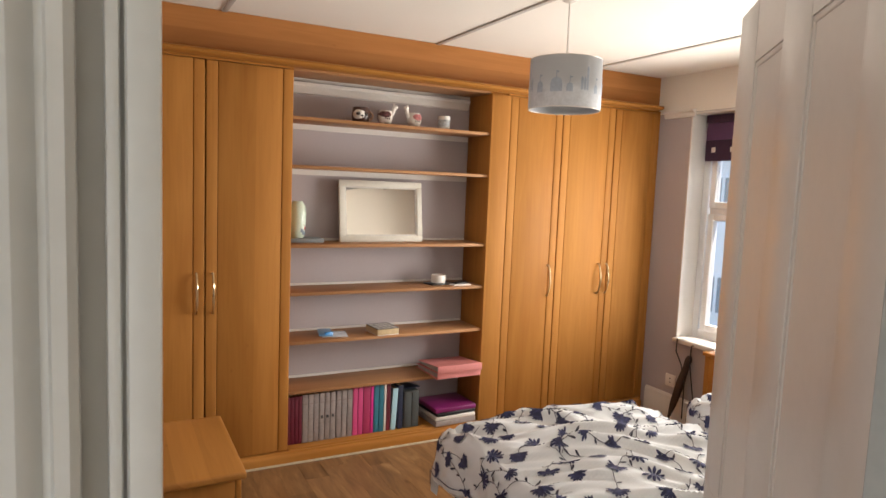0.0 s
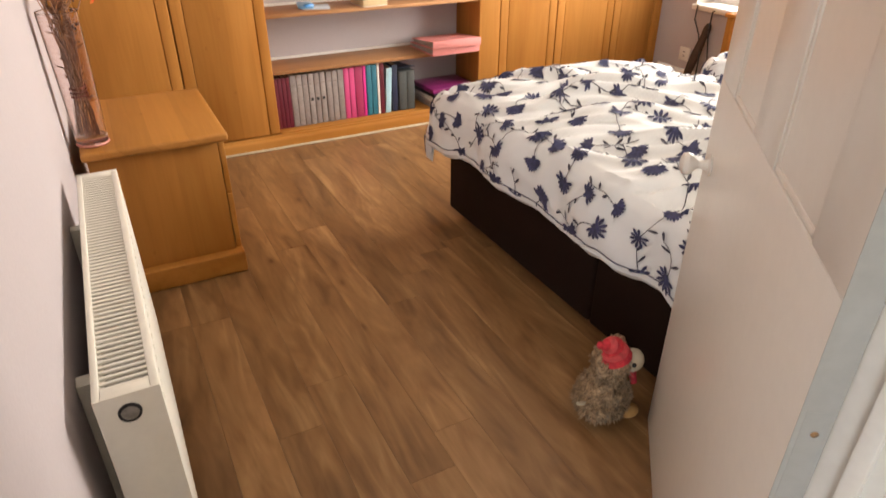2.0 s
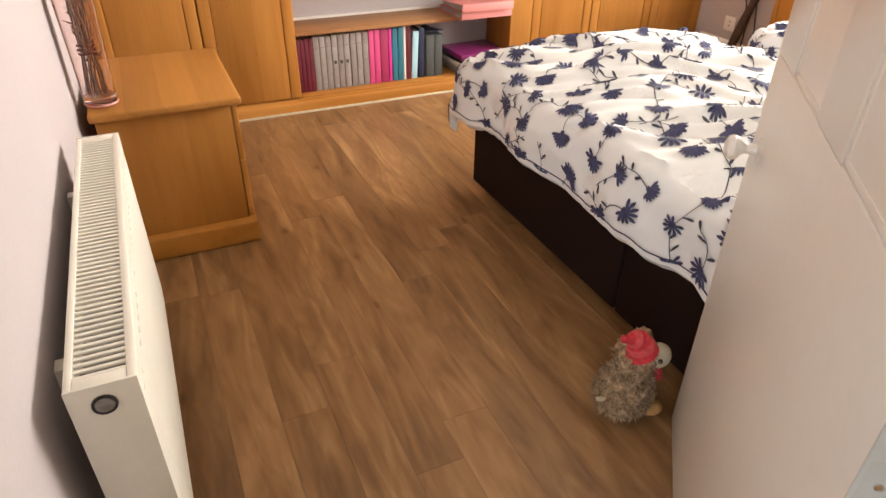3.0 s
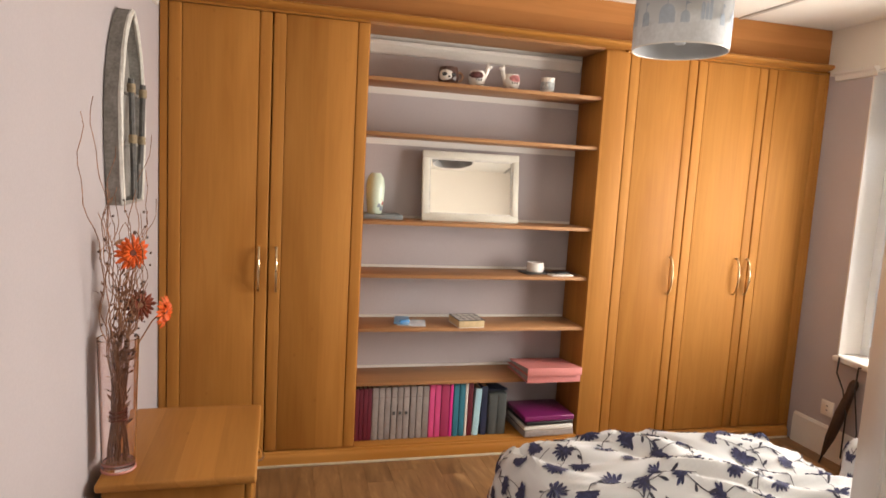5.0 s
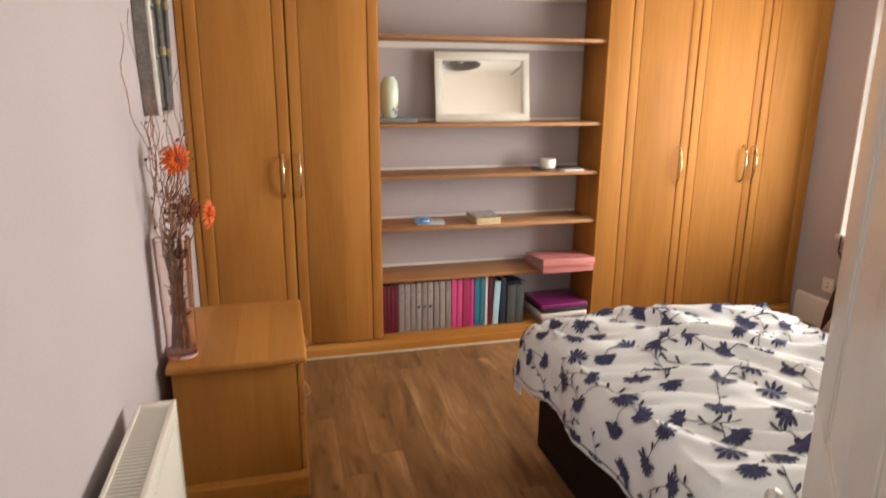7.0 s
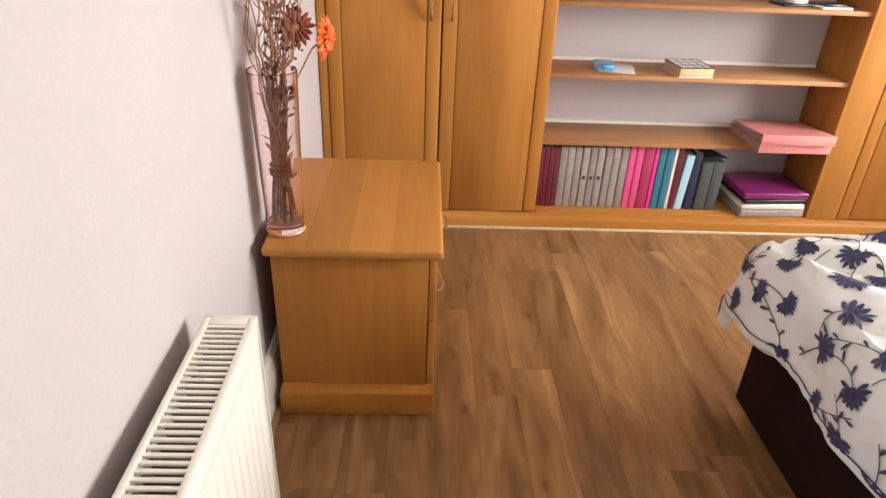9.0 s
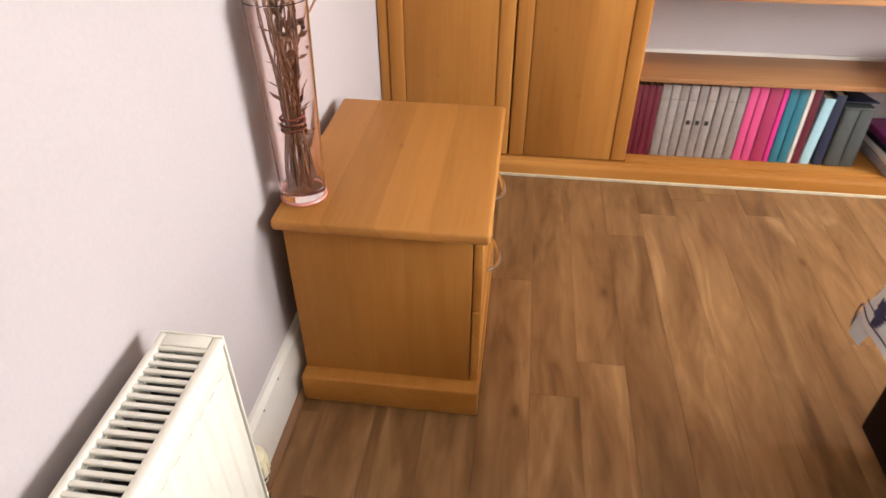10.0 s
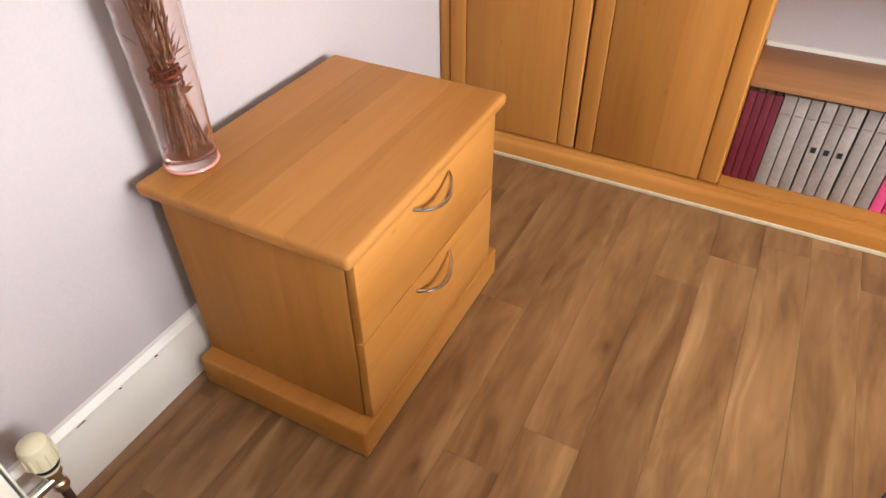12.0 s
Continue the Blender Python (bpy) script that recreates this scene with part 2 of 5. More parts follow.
_t.links.new(_mx.outputs[0], _t.nodes["Material Output"].inputs["Surface"])
_weave = add(_t, "ShaderNodeTexNoise", Scale=350.0)
bump(_t, _b, _weave.outputs[0], 0.2, 0.001)


# ---- mesh helpers ----
def quad_box(bm, x0, x1, y0, y1, z0, z1):
    v = [bm.verts.new((x, y, z)) for x in (x0, x1) for y in (y0, y1) for z in (z0, z1)]
    fs = []
    for a, b, c, d in ((0, 1, 3, 2), (4, 6, 7, 5), (0, 4, 5, 1), (2, 3, 7, 6), (0, 2, 6, 4), (1, 5, 7, 3)):
        fs.append(bm.faces.new((v[a], v[b], v[c], v[d])))
    return fs


def box(x0, x1, y0, y1, z0, z1, r=0.0, seg=2):
    bm = bmesh.new()
    quad_box(bm, x0, x1, y0, y1, z0, z1)
    if r:
        bmesh.ops.bevel(bm, geom=bm.edges[:], offset=r, segments=seg, affect="EDGES", profile=0.5)
    return bm


def joined(*bms):
    out = bmesh.new()
    for b in bms:
        me = bpy.data.meshes.new("tmp")
        b.to_mesh(me)
        out.from_mesh(me)
        bpy.data.meshes.remove(me)
        b.free()
    return out


def moved(bm, m):
    bm.transform(m)
    return bm


def prism(poly, axis, a, b):
    """A polygon in the two other axes, in order, carried along an axis from a to b."""
    bm = bmesh.new()
    ends = []
    for s in (a, b):
        row = []
        for p, q in poly:
            c = [p, q]
            c.insert(axis, s)
            row.append(bm.verts.new(c))
        ends.append(row)
    n = len(poly)
    bm.faces.new(ends[0])
    bm.faces.new(ends[1][::-1])
    for i in range(n):
        bm.faces.new((ends[0][i], ends[1][i], ends[1][(i + 1) % n], ends[0][(i + 1) % n]))
    bmesh.ops.recalc_face_normals(bm, faces=bm.faces[:])
    return bm


def tube(points, radius, sides=8):
    """A round bar along points; radius one number or one for each point."""
    bm = bmesh.new()
    pts = [Vector(p) for p in points]
    rad = radius if isinstance(radius, (list, tuple)) else [radius] * len(pts)
    rings = []
    up = Vector((0.31, 0.2, 0.93))
    for i, p in enumerate(pts):
        d = (pts[min(i + 1, len(pts) - 1)] - pts[max(i - 1, 0)]).normalized()
        s = d.cross(up)
        if s.length < 0.05:
            s = d.cross(Vector((1, 0, 0)))
        s.normalize()
        w = d.cross(s)
        rings.append([bm.verts.new(p + rad[i] * (math.cos(k * math.tau / sides) * s + math.sin(k * math.tau / sides) * w)) for k in range(sides)])
    for r0, r1 in zip(rings, rings[1:]):
        for k in range(sides):
            bm.faces.new((r0[k], r0[(k + 1) % sides], r1[(k + 1) % sides], r1[k]))
    bm.faces.new(rings[0][::-1])
    bm.faces.new(rings[-1])
    return bm


def lathe(profile, at=(0, 0, 0), n=28, squash=(1, 1)):
    """Turns (radius, height) pairs round the upright axis at a place."""
    bm = bmesh.new()
    rings = []
    for r, z in profile:
        rings.append([bm.verts.new((at[0] + squash[0] * r * math.cos(k * math.tau / n), at[1] + squash[1] * r * math.sin(k * math.tau / n), at[2] + z)) for k in range(n)])
    for r0, r1 in zip(rings, rings[1:]):
        for k in range(n):
            bm.faces.new((r0[k], r0[(k + 1) % n], r1[(k + 1) % n], r1[k]))
    for ring, keep in ((rings[0], profile[0][0] > 1e-4), (rings[-1], profile[-1][0] > 1e-4)):
        if not keep:
            bmesh.ops.pointmerge(bm, verts=ring, merge_co=Vector((at[0], at[1], ring[0].co.z)))
    bmesh.ops.recalc_face_normals(bm, faces=bm.faces[:])
    return bm


def mesh_object(name, bm, material, smooth=True):
    me = bpy.data.meshes.new(name)
    bm.to_mesh(me)
    bm.free()
    for m in material if isinstance(material, (list, tuple)) else (material,):
        me.materials.append(m)
    if smooth:
        for p in me.polygons:
            p.use_smooth = True
        me.set_sharp_from_angle(angle=radians(35))
    return new(name, me)


def empty_thing(name, at, label, category, group="", kind=""):
    ob = new(name)
    ob.empty_display_size = 0.1
    ob.matrix_basis = Matrix.Translation(at)
    return tagged(ob, label, category, group, kind)


def part(name, bm, material, parent, label="", smooth=True):
    ob = mesh_object(name, bm, material, smooth)
    ob.parent = parent
    if parent.type == "EMPTY":
        ob.matrix_parent_inverse = parent.matrix_basis.inverted()
    return tagged(ob, label)


def whole(name, bm, material, label, category, kind="", group="", smooth=True):
    return tagged(mesh_object(name, bm, material, smooth), label, category, group, kind)


def structure(name, bm, material, label, category):
    return whole(name, bm, material, label, category, "structure", smooth=True)


# ---- the room's shell ----
RX, NY, SY, CZ = 3.62, 3.87, 0.42, 2.44
RAIL = 2.175
HX0, HX1, HY0, HWALL = -0.75, 1.75, -1.9, 0.36
DX0, DX1, DZ = 0.053, 0.769, 2.01
WY0, WY1, WZ0, WZ1 = 1.4, 3.29, 0.60, 2.17


def two_tone(name, rects, axis, a, b, label, split=RAIL):
    """A wall of blocks (u0, u1, z0, z1), mauve below the rail and cream above it."""
    bm = bmesh.new()
    for u0, u1, z0, z1 in rects:
        for lo, hi, idx in ((z0, min(z1, split), 0), (max(z0, split), z1, 1)):
            if hi - lo > 1e-4:
                fs = quad_box(bm, a, b, u0, u1, lo, hi) if axis == 0 else quad_box(bm, u0, u1, a, b, lo, hi)
                for f in fs:
                    f.material_index = idx
    return structure(name, bm, [WALL, CREAM], label, "wall")


two_tone("wall_west", [(SY, NY + 0.12, 0, CZ)], 0, -0.12, 0.0, "mauve painted plaster wall behind the radiator")
two_tone("wall_north", [(0.0, RX, 0, CZ)], 1, NY, NY + 0.12, "mauve painted plaster wall behind the shelves")
two_tone("wall_east", [(HWALL, WY0, 0, CZ), (WY1, NY + 0.12, 0, CZ), (WY0, WY1, 0, WZ0 - 0.03), (WY0, WY1, WZ1, CZ)], 0, RX, RX + 0.26, "mauve painted plaster wall with the window")
two_tone("wall_south", [(HX0, DX0 - 0.03, 0, CZ), (DX1 + 0.03, RX, 0, CZ), (DX0 - 0.03, DX1 + 0.03, DZ + 0.03, CZ)], 1, HWALL, SY, "cream painted plaster wall with the doorway", 0.02)
structure("floor", box(HX0, RX + 0.1, HY0, NY, -0.12, -0.012), PLANK, "brown wood-effect laminate plank floor", "floor")
structure("ceiling", box(HX0 - 0.1, RX + 0.26, HY0 - 0.1, NY + 0.12, CZ, CZ + 0.12), CEIL, "cream painted ceiling boards", "ceiling")
for bx in (0.58, 1.80, 2.99):
    structure("ceiling_strip", box(bx - 0.014, bx + 0.014, SY, 3.60, CZ - 0.007, CZ + 0.002, 0.002), BATTEN, "narrow painted cover strip on the ceiling", "trim")
# hall behind the door
# west wall out of view, its opening added to let the fill lamp in
bm = bmesh.new()
for a in ((HY0, -1.8, 0, CZ), (-0.6, HWALL, 0, CZ), (-1.8, -0.6, 0, 0.1), (-1.8, -0.6, 2.1, CZ)):
    quad_box(bm, HX0 - 0.1, HX0, a[0], a[1], a[2], a[3])
structure("hall_wall_west", bm, CREAM, "pale painted hall wall with an added opening for the fill lamp", "wall")
structure("hall_wall_east", box(HX1, HX1 + 0.1, HY0, HWALL, 0, CZ), CREAM, "pale painted hall wall", "wall")
structure("hall_wall_south", box(HX0 - 0.1, HX1 + 0.1, HY0 - 0.1, HY0, 0, CZ), CREAM, "pale painted hall wall", "wall")


def moulding(profile, axis, a, b):
    return prism(profile, axis, a, b)


# picture rails, skirting
structure("picture_rail", moulding([(0.0, RAIL - 0.035), (0.012, RAIL - 0.03), (0.018, RAIL - 0.006), (0.038, RAIL + 0.004), (0.04, RAIL + 0.016), (0.0, RAIL + 0.02)], 1, SY, 3.50), GLOSS, "white painted picture rail moulding", "trim")
structure("picture_rail", moulding([(RX, RAIL - 0.035), (RX - 0.012, RAIL - 0.03), (RX - 0.018, RAIL - 0.006), (RX - 0.038, RAIL + 0.004), (RX - 0.04, RAIL + 0.016), (RX, RAIL + 0.02)], 1, WY1 - 0.03, 3.53), GLOSS, "white painted picture rail moulding", "trim")
structure("picture_rail", moulding([(NY, 2.10), (NY - 0.014, 2.105), (NY - 0.02, 2.13), (NY - 0.034, 2.145), (NY - 0.034, 2.165), (NY, 2.17)], 0, 0.95, 2.17), GLOSS, "white painted picture rail behind the shelves", "trim")
SKIRT = [(0.0, 0.0), (0.02, 0.0), (0.02, 0.135), (0.016, 0.15), (0.017, 0.163), (0.008, 0.178), (0.0, 0.18)]
structure("baseboard", moulding(SKIRT, 1, SY, 3.53), GLOSS, "white painted skirting board, chipped along its top", "trim")
structure("baseboard", moulding([(RX - p, q) for p, q in SKIRT], 1, 1.0, 3.53), GLOSS, "white painted skirting board", "trim")
structure("baseboard", moulding([(SY + p, q) for p, q in SKIRT], 0, 0.92, RX - 0.02), GLOSS, "white painted skirting board", "trim")

BEAD = wood("brown_floor_bead", (0.20, 0.105, 0.055), (0.27, 0.15, 0.085), 1, 0.5)
structure("floor_bead", moulding([(0.020, 0.0), (0.036, 0.0), (0.036, 0.006), (0.032, 0.013), (0.026, 0.017), (0.020, 0.018)], 1, SY, 3.545), BEAD, "brown wood-effect bead along the skirting board", "trim")

chips = random.Random(8)
for k in range(3):
    yy = 2.10 + 0.08 * k + chips.uniform(-0.02, 0.02)
    c = part("paint_chip", box(0.0168, 0.0176, yy, yy + chips.uniform(0.005, 0.02), 0.157, 0.157 + chips.uniform(0.002, 0.004)), DARK, bpy.data.objects["baseboard"], "dark chip in the paint")

# door lining and casing
structure("door_lining", joined(box(DX0 - 0.001, DX0 + 0.012, HWALL - 0.006, SY + 0.003, 0, DZ, 0.003), box(DX0 - 0.008, DX0 - 0.0025, HWALL - 0.004, SY + 0.002, 0, DZ + 0.03, 0.002), box(DX0 - 0.03, DX0 - 0.001, HWALL + 0.004, SY + 0.001, 0, DZ + 0.03)), JAMB, "white painted door lining with a bead", "trim")
structure("door_lining", joined(box(DX1, DX1 + 0.03, HWALL - 0.006, SY + 0.003, 0, DZ + 0.03, 0.003), box(DX1 - 0.012, DX1, HWALL + 0.012, 0.392, 0, DZ, 0.003)), JAMB, "white painted door lining on the hinge side", "trim")
structure("door_lining", joined(box(DX0, DX1, HWALL - 0.006, SY + 0.003, DZ, DZ + 0.03, 0.003), box(DX0 + 0.012, DX1 - 0.012, HWALL + 0.012, 0.392, DZ - 0.012, DZ, 0.003)), JAMB, "white painted door head lining", "trim")
CASE = [(0.0, 0.0), (0.0, 0.017), (0.003, 0.021), (0.008, 0.021), (0.0095, 0.015), (0.012, 0.015), (0.015, 0.021), (0.019, 0.024), (0.024, 0.021), (0.030, 0.016), (0.040, 0.018), (0.052, 0.018), (0.058, 0.026), (0.070, 0.027), (0.075, 0.02), (0.075, 0.0)]
structure("door_casing", prism([(DX0 - 0.017 - p, HWALL - q) for p, q in CASE], 2, 0, DZ + 0.1), JAMB, "white painted moulded door casing", "trim")
structure("door_casing", prism([(DX1 + 0.03 + p, HWALL - q) for p, q in CASE], 2, 0, DZ + 0.1), JAMB, "white painted moulded door casing", "trim")
structure("door_casing", prism([(HWALL - q, DZ + 0.03 + p) for p, q in CASE], 0, DX0 - 0.03, DX1 + 0.03), JAMB, "white painted moulded door casing over the door", "trim")
structure("door_casing", prism([(DX1 + 0.035 + p, SY + q) for p, q in CASE], 2, 0, DZ + 0.1), JAMB, "white painted moulded door casing inside the room", "trim")
# the open door: built along +x from its hinge, hall face towards +y
DOOR_W, DOOR_H, DOOR_T = 0.815, 1.985, 0.036
# hinge edge and hinges, a darker grey than the white door
EDGE = plain("grey_door_edge", (0.40, 0.41, 0.40), 0.45, var=0.06, scale=6, fine=60, relief=0.05, depth=0.0005)


def door_leaf():
    at = pose(DX1, SY + 0.002, 0.0, 0, 0, 49.5)
    d = empty_thing("door_1", (DX1, SY + 0.002, 0.008), "white gloss-painted panelled door standing open", "door", "", "structure")
    xs = [0.0, 0.115, 0.325, 0.47, 0.665, DOOR_W]
    zs = [0.008, 0.95, 1.862, DOOR_H]
    bits = []
    for a, b in ((0, 1), (2, 3), (4, 5)):
        bits.append(box(xs[a], xs[b], 0, DOOR_T, zs[1], zs[3], 0.002))
    bits.append(box(0, DOOR_W, 0, DOOR_T, zs[0], zs[1], 0.002))
    for a, b in ((2, 3),):
        for c, e in ((1, 2), (3, 4)):
            bits.append(box(xs[c], xs[e], 0.0008, DOOR_T - 0.0008, zs[a], zs[b]))
    part("frame", moved(joined(*bits), at), GLOSS, d)
    for c, e in ((1, 2), (3, 4)):
        for a, b in ((1, 2),):
            x0, x1, z0, z1 = xs[c], xs[e], zs[a], zs[b]
            deep = 0.0045
            bm = box(x0, x1, deep, DOOR_T - deep, z0, z1)
            f = []
            w = 0.012
            for p in ([(x0, z0), (x1, z0), (x1, z0 + w), (x0, z0 + w)], [(x0, z1 - w), (x1, z1 - w), (x1, z1), (x0, z1)],
                      [(x0, z0), (x0 + w, z0), (x0 + w, z1), (x0, z1)], [(x1 - w, z0), (x1, z0), (x1, z1), (x1 - w, z1)]):
                f.append(box(p[0][0], p[1][0], deep * 0.55, DOOR_T - deep * 0.55, p[0][1], p[2][1], 0.0025, 2))
            part("panel", moved(joined(bm, *f), at), GLOSS, d)
    knob = [(0.021, 0.0), (0.022, 0.004), (0.011, 0.007), (0.008, 0.024), (0.012, 0.031), (0.020, 0.037), (0.0235, 0.046), (0.021, 0.055), (0.012, 0.060), (0.0, 0.061)]
    for s in (-1, 1):
        k = moved(lathe(knob), at @ pose(DOOR_W - 0.078, DOOR_T if s > 0 else 0, 0.79, -90 * s, 0, 0))
        part("door_knob", k, GLOSS, d, "white painted round door knob")
    part("edge_lipping", moved(box(-0.0008, 0.0004, 0.0005, DOOR_T - 0.0005, 0.009, DOOR_H - 0.001), at), EDGE, d, "grey strip over the hinge edge")
    for hz in (0.70, 1.65):
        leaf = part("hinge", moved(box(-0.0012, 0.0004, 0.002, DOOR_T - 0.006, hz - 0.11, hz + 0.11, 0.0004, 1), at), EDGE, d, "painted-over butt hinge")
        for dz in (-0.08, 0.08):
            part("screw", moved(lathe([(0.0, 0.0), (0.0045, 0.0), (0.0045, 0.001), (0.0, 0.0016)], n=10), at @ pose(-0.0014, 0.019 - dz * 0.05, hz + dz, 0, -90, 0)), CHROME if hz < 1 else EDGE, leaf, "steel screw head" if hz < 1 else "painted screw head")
    return d


door_leaf()


# ---- window ----
def window():
    w = empty_thing("window_1", (RX + 0.2, (WY0 + WY1) / 2, WZ0), "white framed window with bright daylight outside", "window", "", "structure")
    x0, x1 = RX + 0.145, RX + 0.205
    fr = [box(x0, x1, WY0, WY0 + 0.06, WZ0, WZ1, 0.004), box(x0, x1, WY1 - 0.06, WY1, WZ0, WZ1, 0.004),
          box(x0, x1, WY0 + 0.06, WY1 - 0.06, WZ0, WZ0 + 0.06, 0.004), box(x0, x1, WY0 + 0.06, WY1 - 0.06, WZ1 - 0.06, WZ1, 0.004)]
    part("window_frame", joined(*fr), PVC, w)
    n = 3
    step = (WY1 - WY0 - 0.12) / n
    for i in range(n):
        a, b = WY0 + 0.06 + i * step, WY0 + 0.06 + (i + 1) * step
        if i:
            part("mullion", box(x0 + 0.002, x1 - 0.002, a - 0.022, a + 0.022, WZ0 + 0.06, WZ1 - 0.06, 0.004), PVC, w)
        for z0, z1 in ((WZ0 + 0.06, 1.48), (1.52, WZ1 - 0.06)):
            p, q = a + 0.022, b - 0.022
            sash = [box(x0 - 0.012, x1 - 0.02, p, p + 0.045, z0, z1, 0.004), box(x0 - 0.012, x1 - 0.02, q - 0.045, q, z0, z1, 0.004),
                    box(x0 - 0.012, x1 - 0.02, p + 0.045, q - 0.045, z0, z0 + 0.045, 0.004), box(x0 - 0.012, x1 - 0.02, p + 0.045, q - 0.045, z1 - 0.045, z1, 0.004)]
            s = part("sash", joined(*sash), PVC, w)
            g = part("pane", box(x0 + 0.012, x0 + 0.018, p + 0.045, q - 0.045, z0 + 0.045, z1 - 0.045), PANE, s, "clear window pane", False)
            g.visible_shadow = False
        part("transom", box(x0 + 0.003, x1 - 0.003, a + 0.02, b - 0.02, 1.48, 1.52, 0.004), PVC, w)
    return w


window()
structure("window_sill", box(RX - 0.045, RX + 0.147, WY0 - 0.06, WY1 - 0.004, WZ0 - 0.03, WZ0 + 0.002, 0.008, 3), GLOSS, "white painted window sill board", "sill")
structure("window_casing", joined(box(RX - 0.006, RX + 0.146, WY1 - 0.012, WY1 - 0.001, WZ0 + 0.002, WZ1 - 0.012, 0.002), box(RX - 0.006, RX + 0.146, WY0, WY1 - 0.001, WZ1 - 0.012, WZ1 - 0.001, 0.002)), GLOSS, "white painted window reveal lining", "trim")

# ---- fitted wardrobes and shelves ----
FY = 3.575   # front of the doors
DB, DT = 0.078, 2.184


def bow_handle(parent, x, z0, z1, label="slim satin metal bow handle"):
    """An upright bow in front of a door."""
    pts = []
    for i in range(13):
        s = i / 12
        pts.append((x, FY - 0.006 - 0.03 * math.sin(math.pi * s) ** 0.6, z0 + (z1 - z0) * s))
    rad = [0.0042 + 0.0022 * math.sin(math.pi * i / 12) for i in range(13)]
    bm = joined(tube(pts, rad, 8), moved(lathe([(0.0, 0), (0.007, 0), (0.006, 0.008), (0.0, 0.009)], n=10), pose(x, FY + 0.001, z0 + 0.004, 90, 0, 0)),
                moved(lathe([(0.0, 0), (0.007, 0), (0.006, 0.008), (0.0, 0.009)], n=10), pose(x, FY + 0.001, z1 - 0.004, 90, 0, 0)))
    return part("handle", bm, BRASS, parent, label)


def wardrobe_door(parent, x0, x1, hx):
    w = 0.058
    g = 0.0012
    bits = [box(x0 + g, x0 + w - 0.0016, FY, FY + 0.02, DB, DT, 0.004, 3), box(x1 - w + 0.0016, x1 - g, FY, FY + 0.02, DB, DT, 0.006, 3),
            box(x0 + w + 0.0012, x1 - w - 0.0012, FY + 0.0005, FY + 0.019, DB + 0.001, DT - 0.001, 0.0025, 2), box(x0 + 0.01, x1 - 0.01, FY + 0.012, FY + 0.018, DB + 0.01, DT - 0.01)]
    d = part("door", joined(*bits), OAK, parent)
    bow_handle(d, hx, 0.885, 1.10)
    return d


def wardrobe(x0, x1, doors, label, fillers):
    w = empty_thing("fitted_wardrobe", ((x0 + x1) / 2, 3.7, 0), label, "wardrobe", "fitted wardrobes")
    back = FY + 0.022
    body = [box(x0, x0 + 0.018, back, NY - 0.004, 0.0, 2.20), box(x1 - 0.018, x1, back, NY - 0.004, 0.0, 2.20),
            box(x0 + 0.018, x1 - 0.018, back, NY - 0.004, DT + 0.006, 2.20), box(x0 + 0.018, x1 - 0.018, back, NY - 0.004, 0.05, DB - 0.008),
            box(x0 + 0.018, x1 - 0.018, NY - 0.012, NY - 0.004, DB - 0.008, DT + 0.006)]
    part("body", joined(*body), OAK, w)
    for a, b in fillers:
        part("filler_strip", box(a, b, FY + 0.004, FY + 0.021, 0.0, 2.20, 0.002), OAK, w)
    for a, b, h in doors:
        wardrobe_door(w, a, b, h)
    part("head_rail", box(x0, x1, FY + 0.004, FY + 0.0215, DT + 0.003, 2.1985), OAK_X, w)
    return w


wardrobe(0.004, 0.928, [(0.04, 0.4875, 0.447), (0.4915, 0.936, 0.528)], "oak-effect fitted wardrobe with two closed tall doors", [(0.004, 0.038)])
wardrobe(2.305, RX - 0.004, [(2.325, 2.738, 2.676), (2.742, 3.194, 3.113), (3.198, 3.596, 3.185)], "oak-effect fitted wardrobe with three closed tall doors", [(3.598, RX - 0.004)])

SHELF_TOPS = (1.945, 1.682, 1.242, 0.971, 0.692, 0.406)


def bookcase():
    b = empty_thing("bookcase", (1.56, 3.7, 0), "open oak-effect fitted bookcase with six shelves, sparsely filled", "bookcase")
    part("side_panel", box(0.930, 0.939, 3.598, NY - 0.003, 0.0, 2.2), OAK, b)
    part("side_panel", joined(box(2.183, 2.300, 3.592, NY - 0.003, 0.0, 2.2, 0.002), box(2.1835, 2.3235, 3.578, 3.5965, 0.075, 2.184, 0.0015)), OAK, b)
    part("top_board", box(0.940, 2.182, 3.596, NY - 0.036, 2.186, 2.2), OAK_SHELF, b)
    part("bottom_board", box(0.940, 2.182, 3.578, NY - 0.003, 0.055, 0.08, 0.003), OAK_X, b)
    for z in SHELF_TOPS:
        s = part("shelf", box(0.940, 2.182, 3.596, NY - 0.014, z - 0.018, z, 0.0015), OAK_SHELF, b)
        part("wall_batten", box(0.945, 2.178, NY - 0.013, NY - 0.001, z - 0.016, z + 0.012) if z < 1.5 else box(0.945, 2.178, NY - 0.013, NY - 0.001, z - 0.05, z - 0.002), GLOSS, s, "white painted wall batten")
    return b


bookcase()
structure("wardrobe_frieze", box(0.002, RX - 0.002, 3.60, 3.618, 2.20, CZ - 0.001), FRIEZE, "oak-effect frieze panel above the wardrobes", "trim")
structure("wardrobe_cornice", prism([(3.60, 2.198), (3.566, 2.198), (3.545, 2.200), (3.528, 2.202), (3.514, 2.207), (3.507, 2.216), (3.511, 2.225), (3.522, 2.230), (3.60, 2.230)], 0, 0.002, RX - 0.045), OAK_X, "moulded oak-effect cornice over the wardrobes", "trim")
structure("wardrobe_plinth", prism([(3.597, 0.0), (3.552, 0.0), (3.552, 0.046), (3.558, 0.056), (3.566, 0.06), (3.57, 0.07), (3.597, 0.074)], 0, 0.022, RX - 0.022), OAK_X, "oak-effect plinth under the wardrobes", "trim")
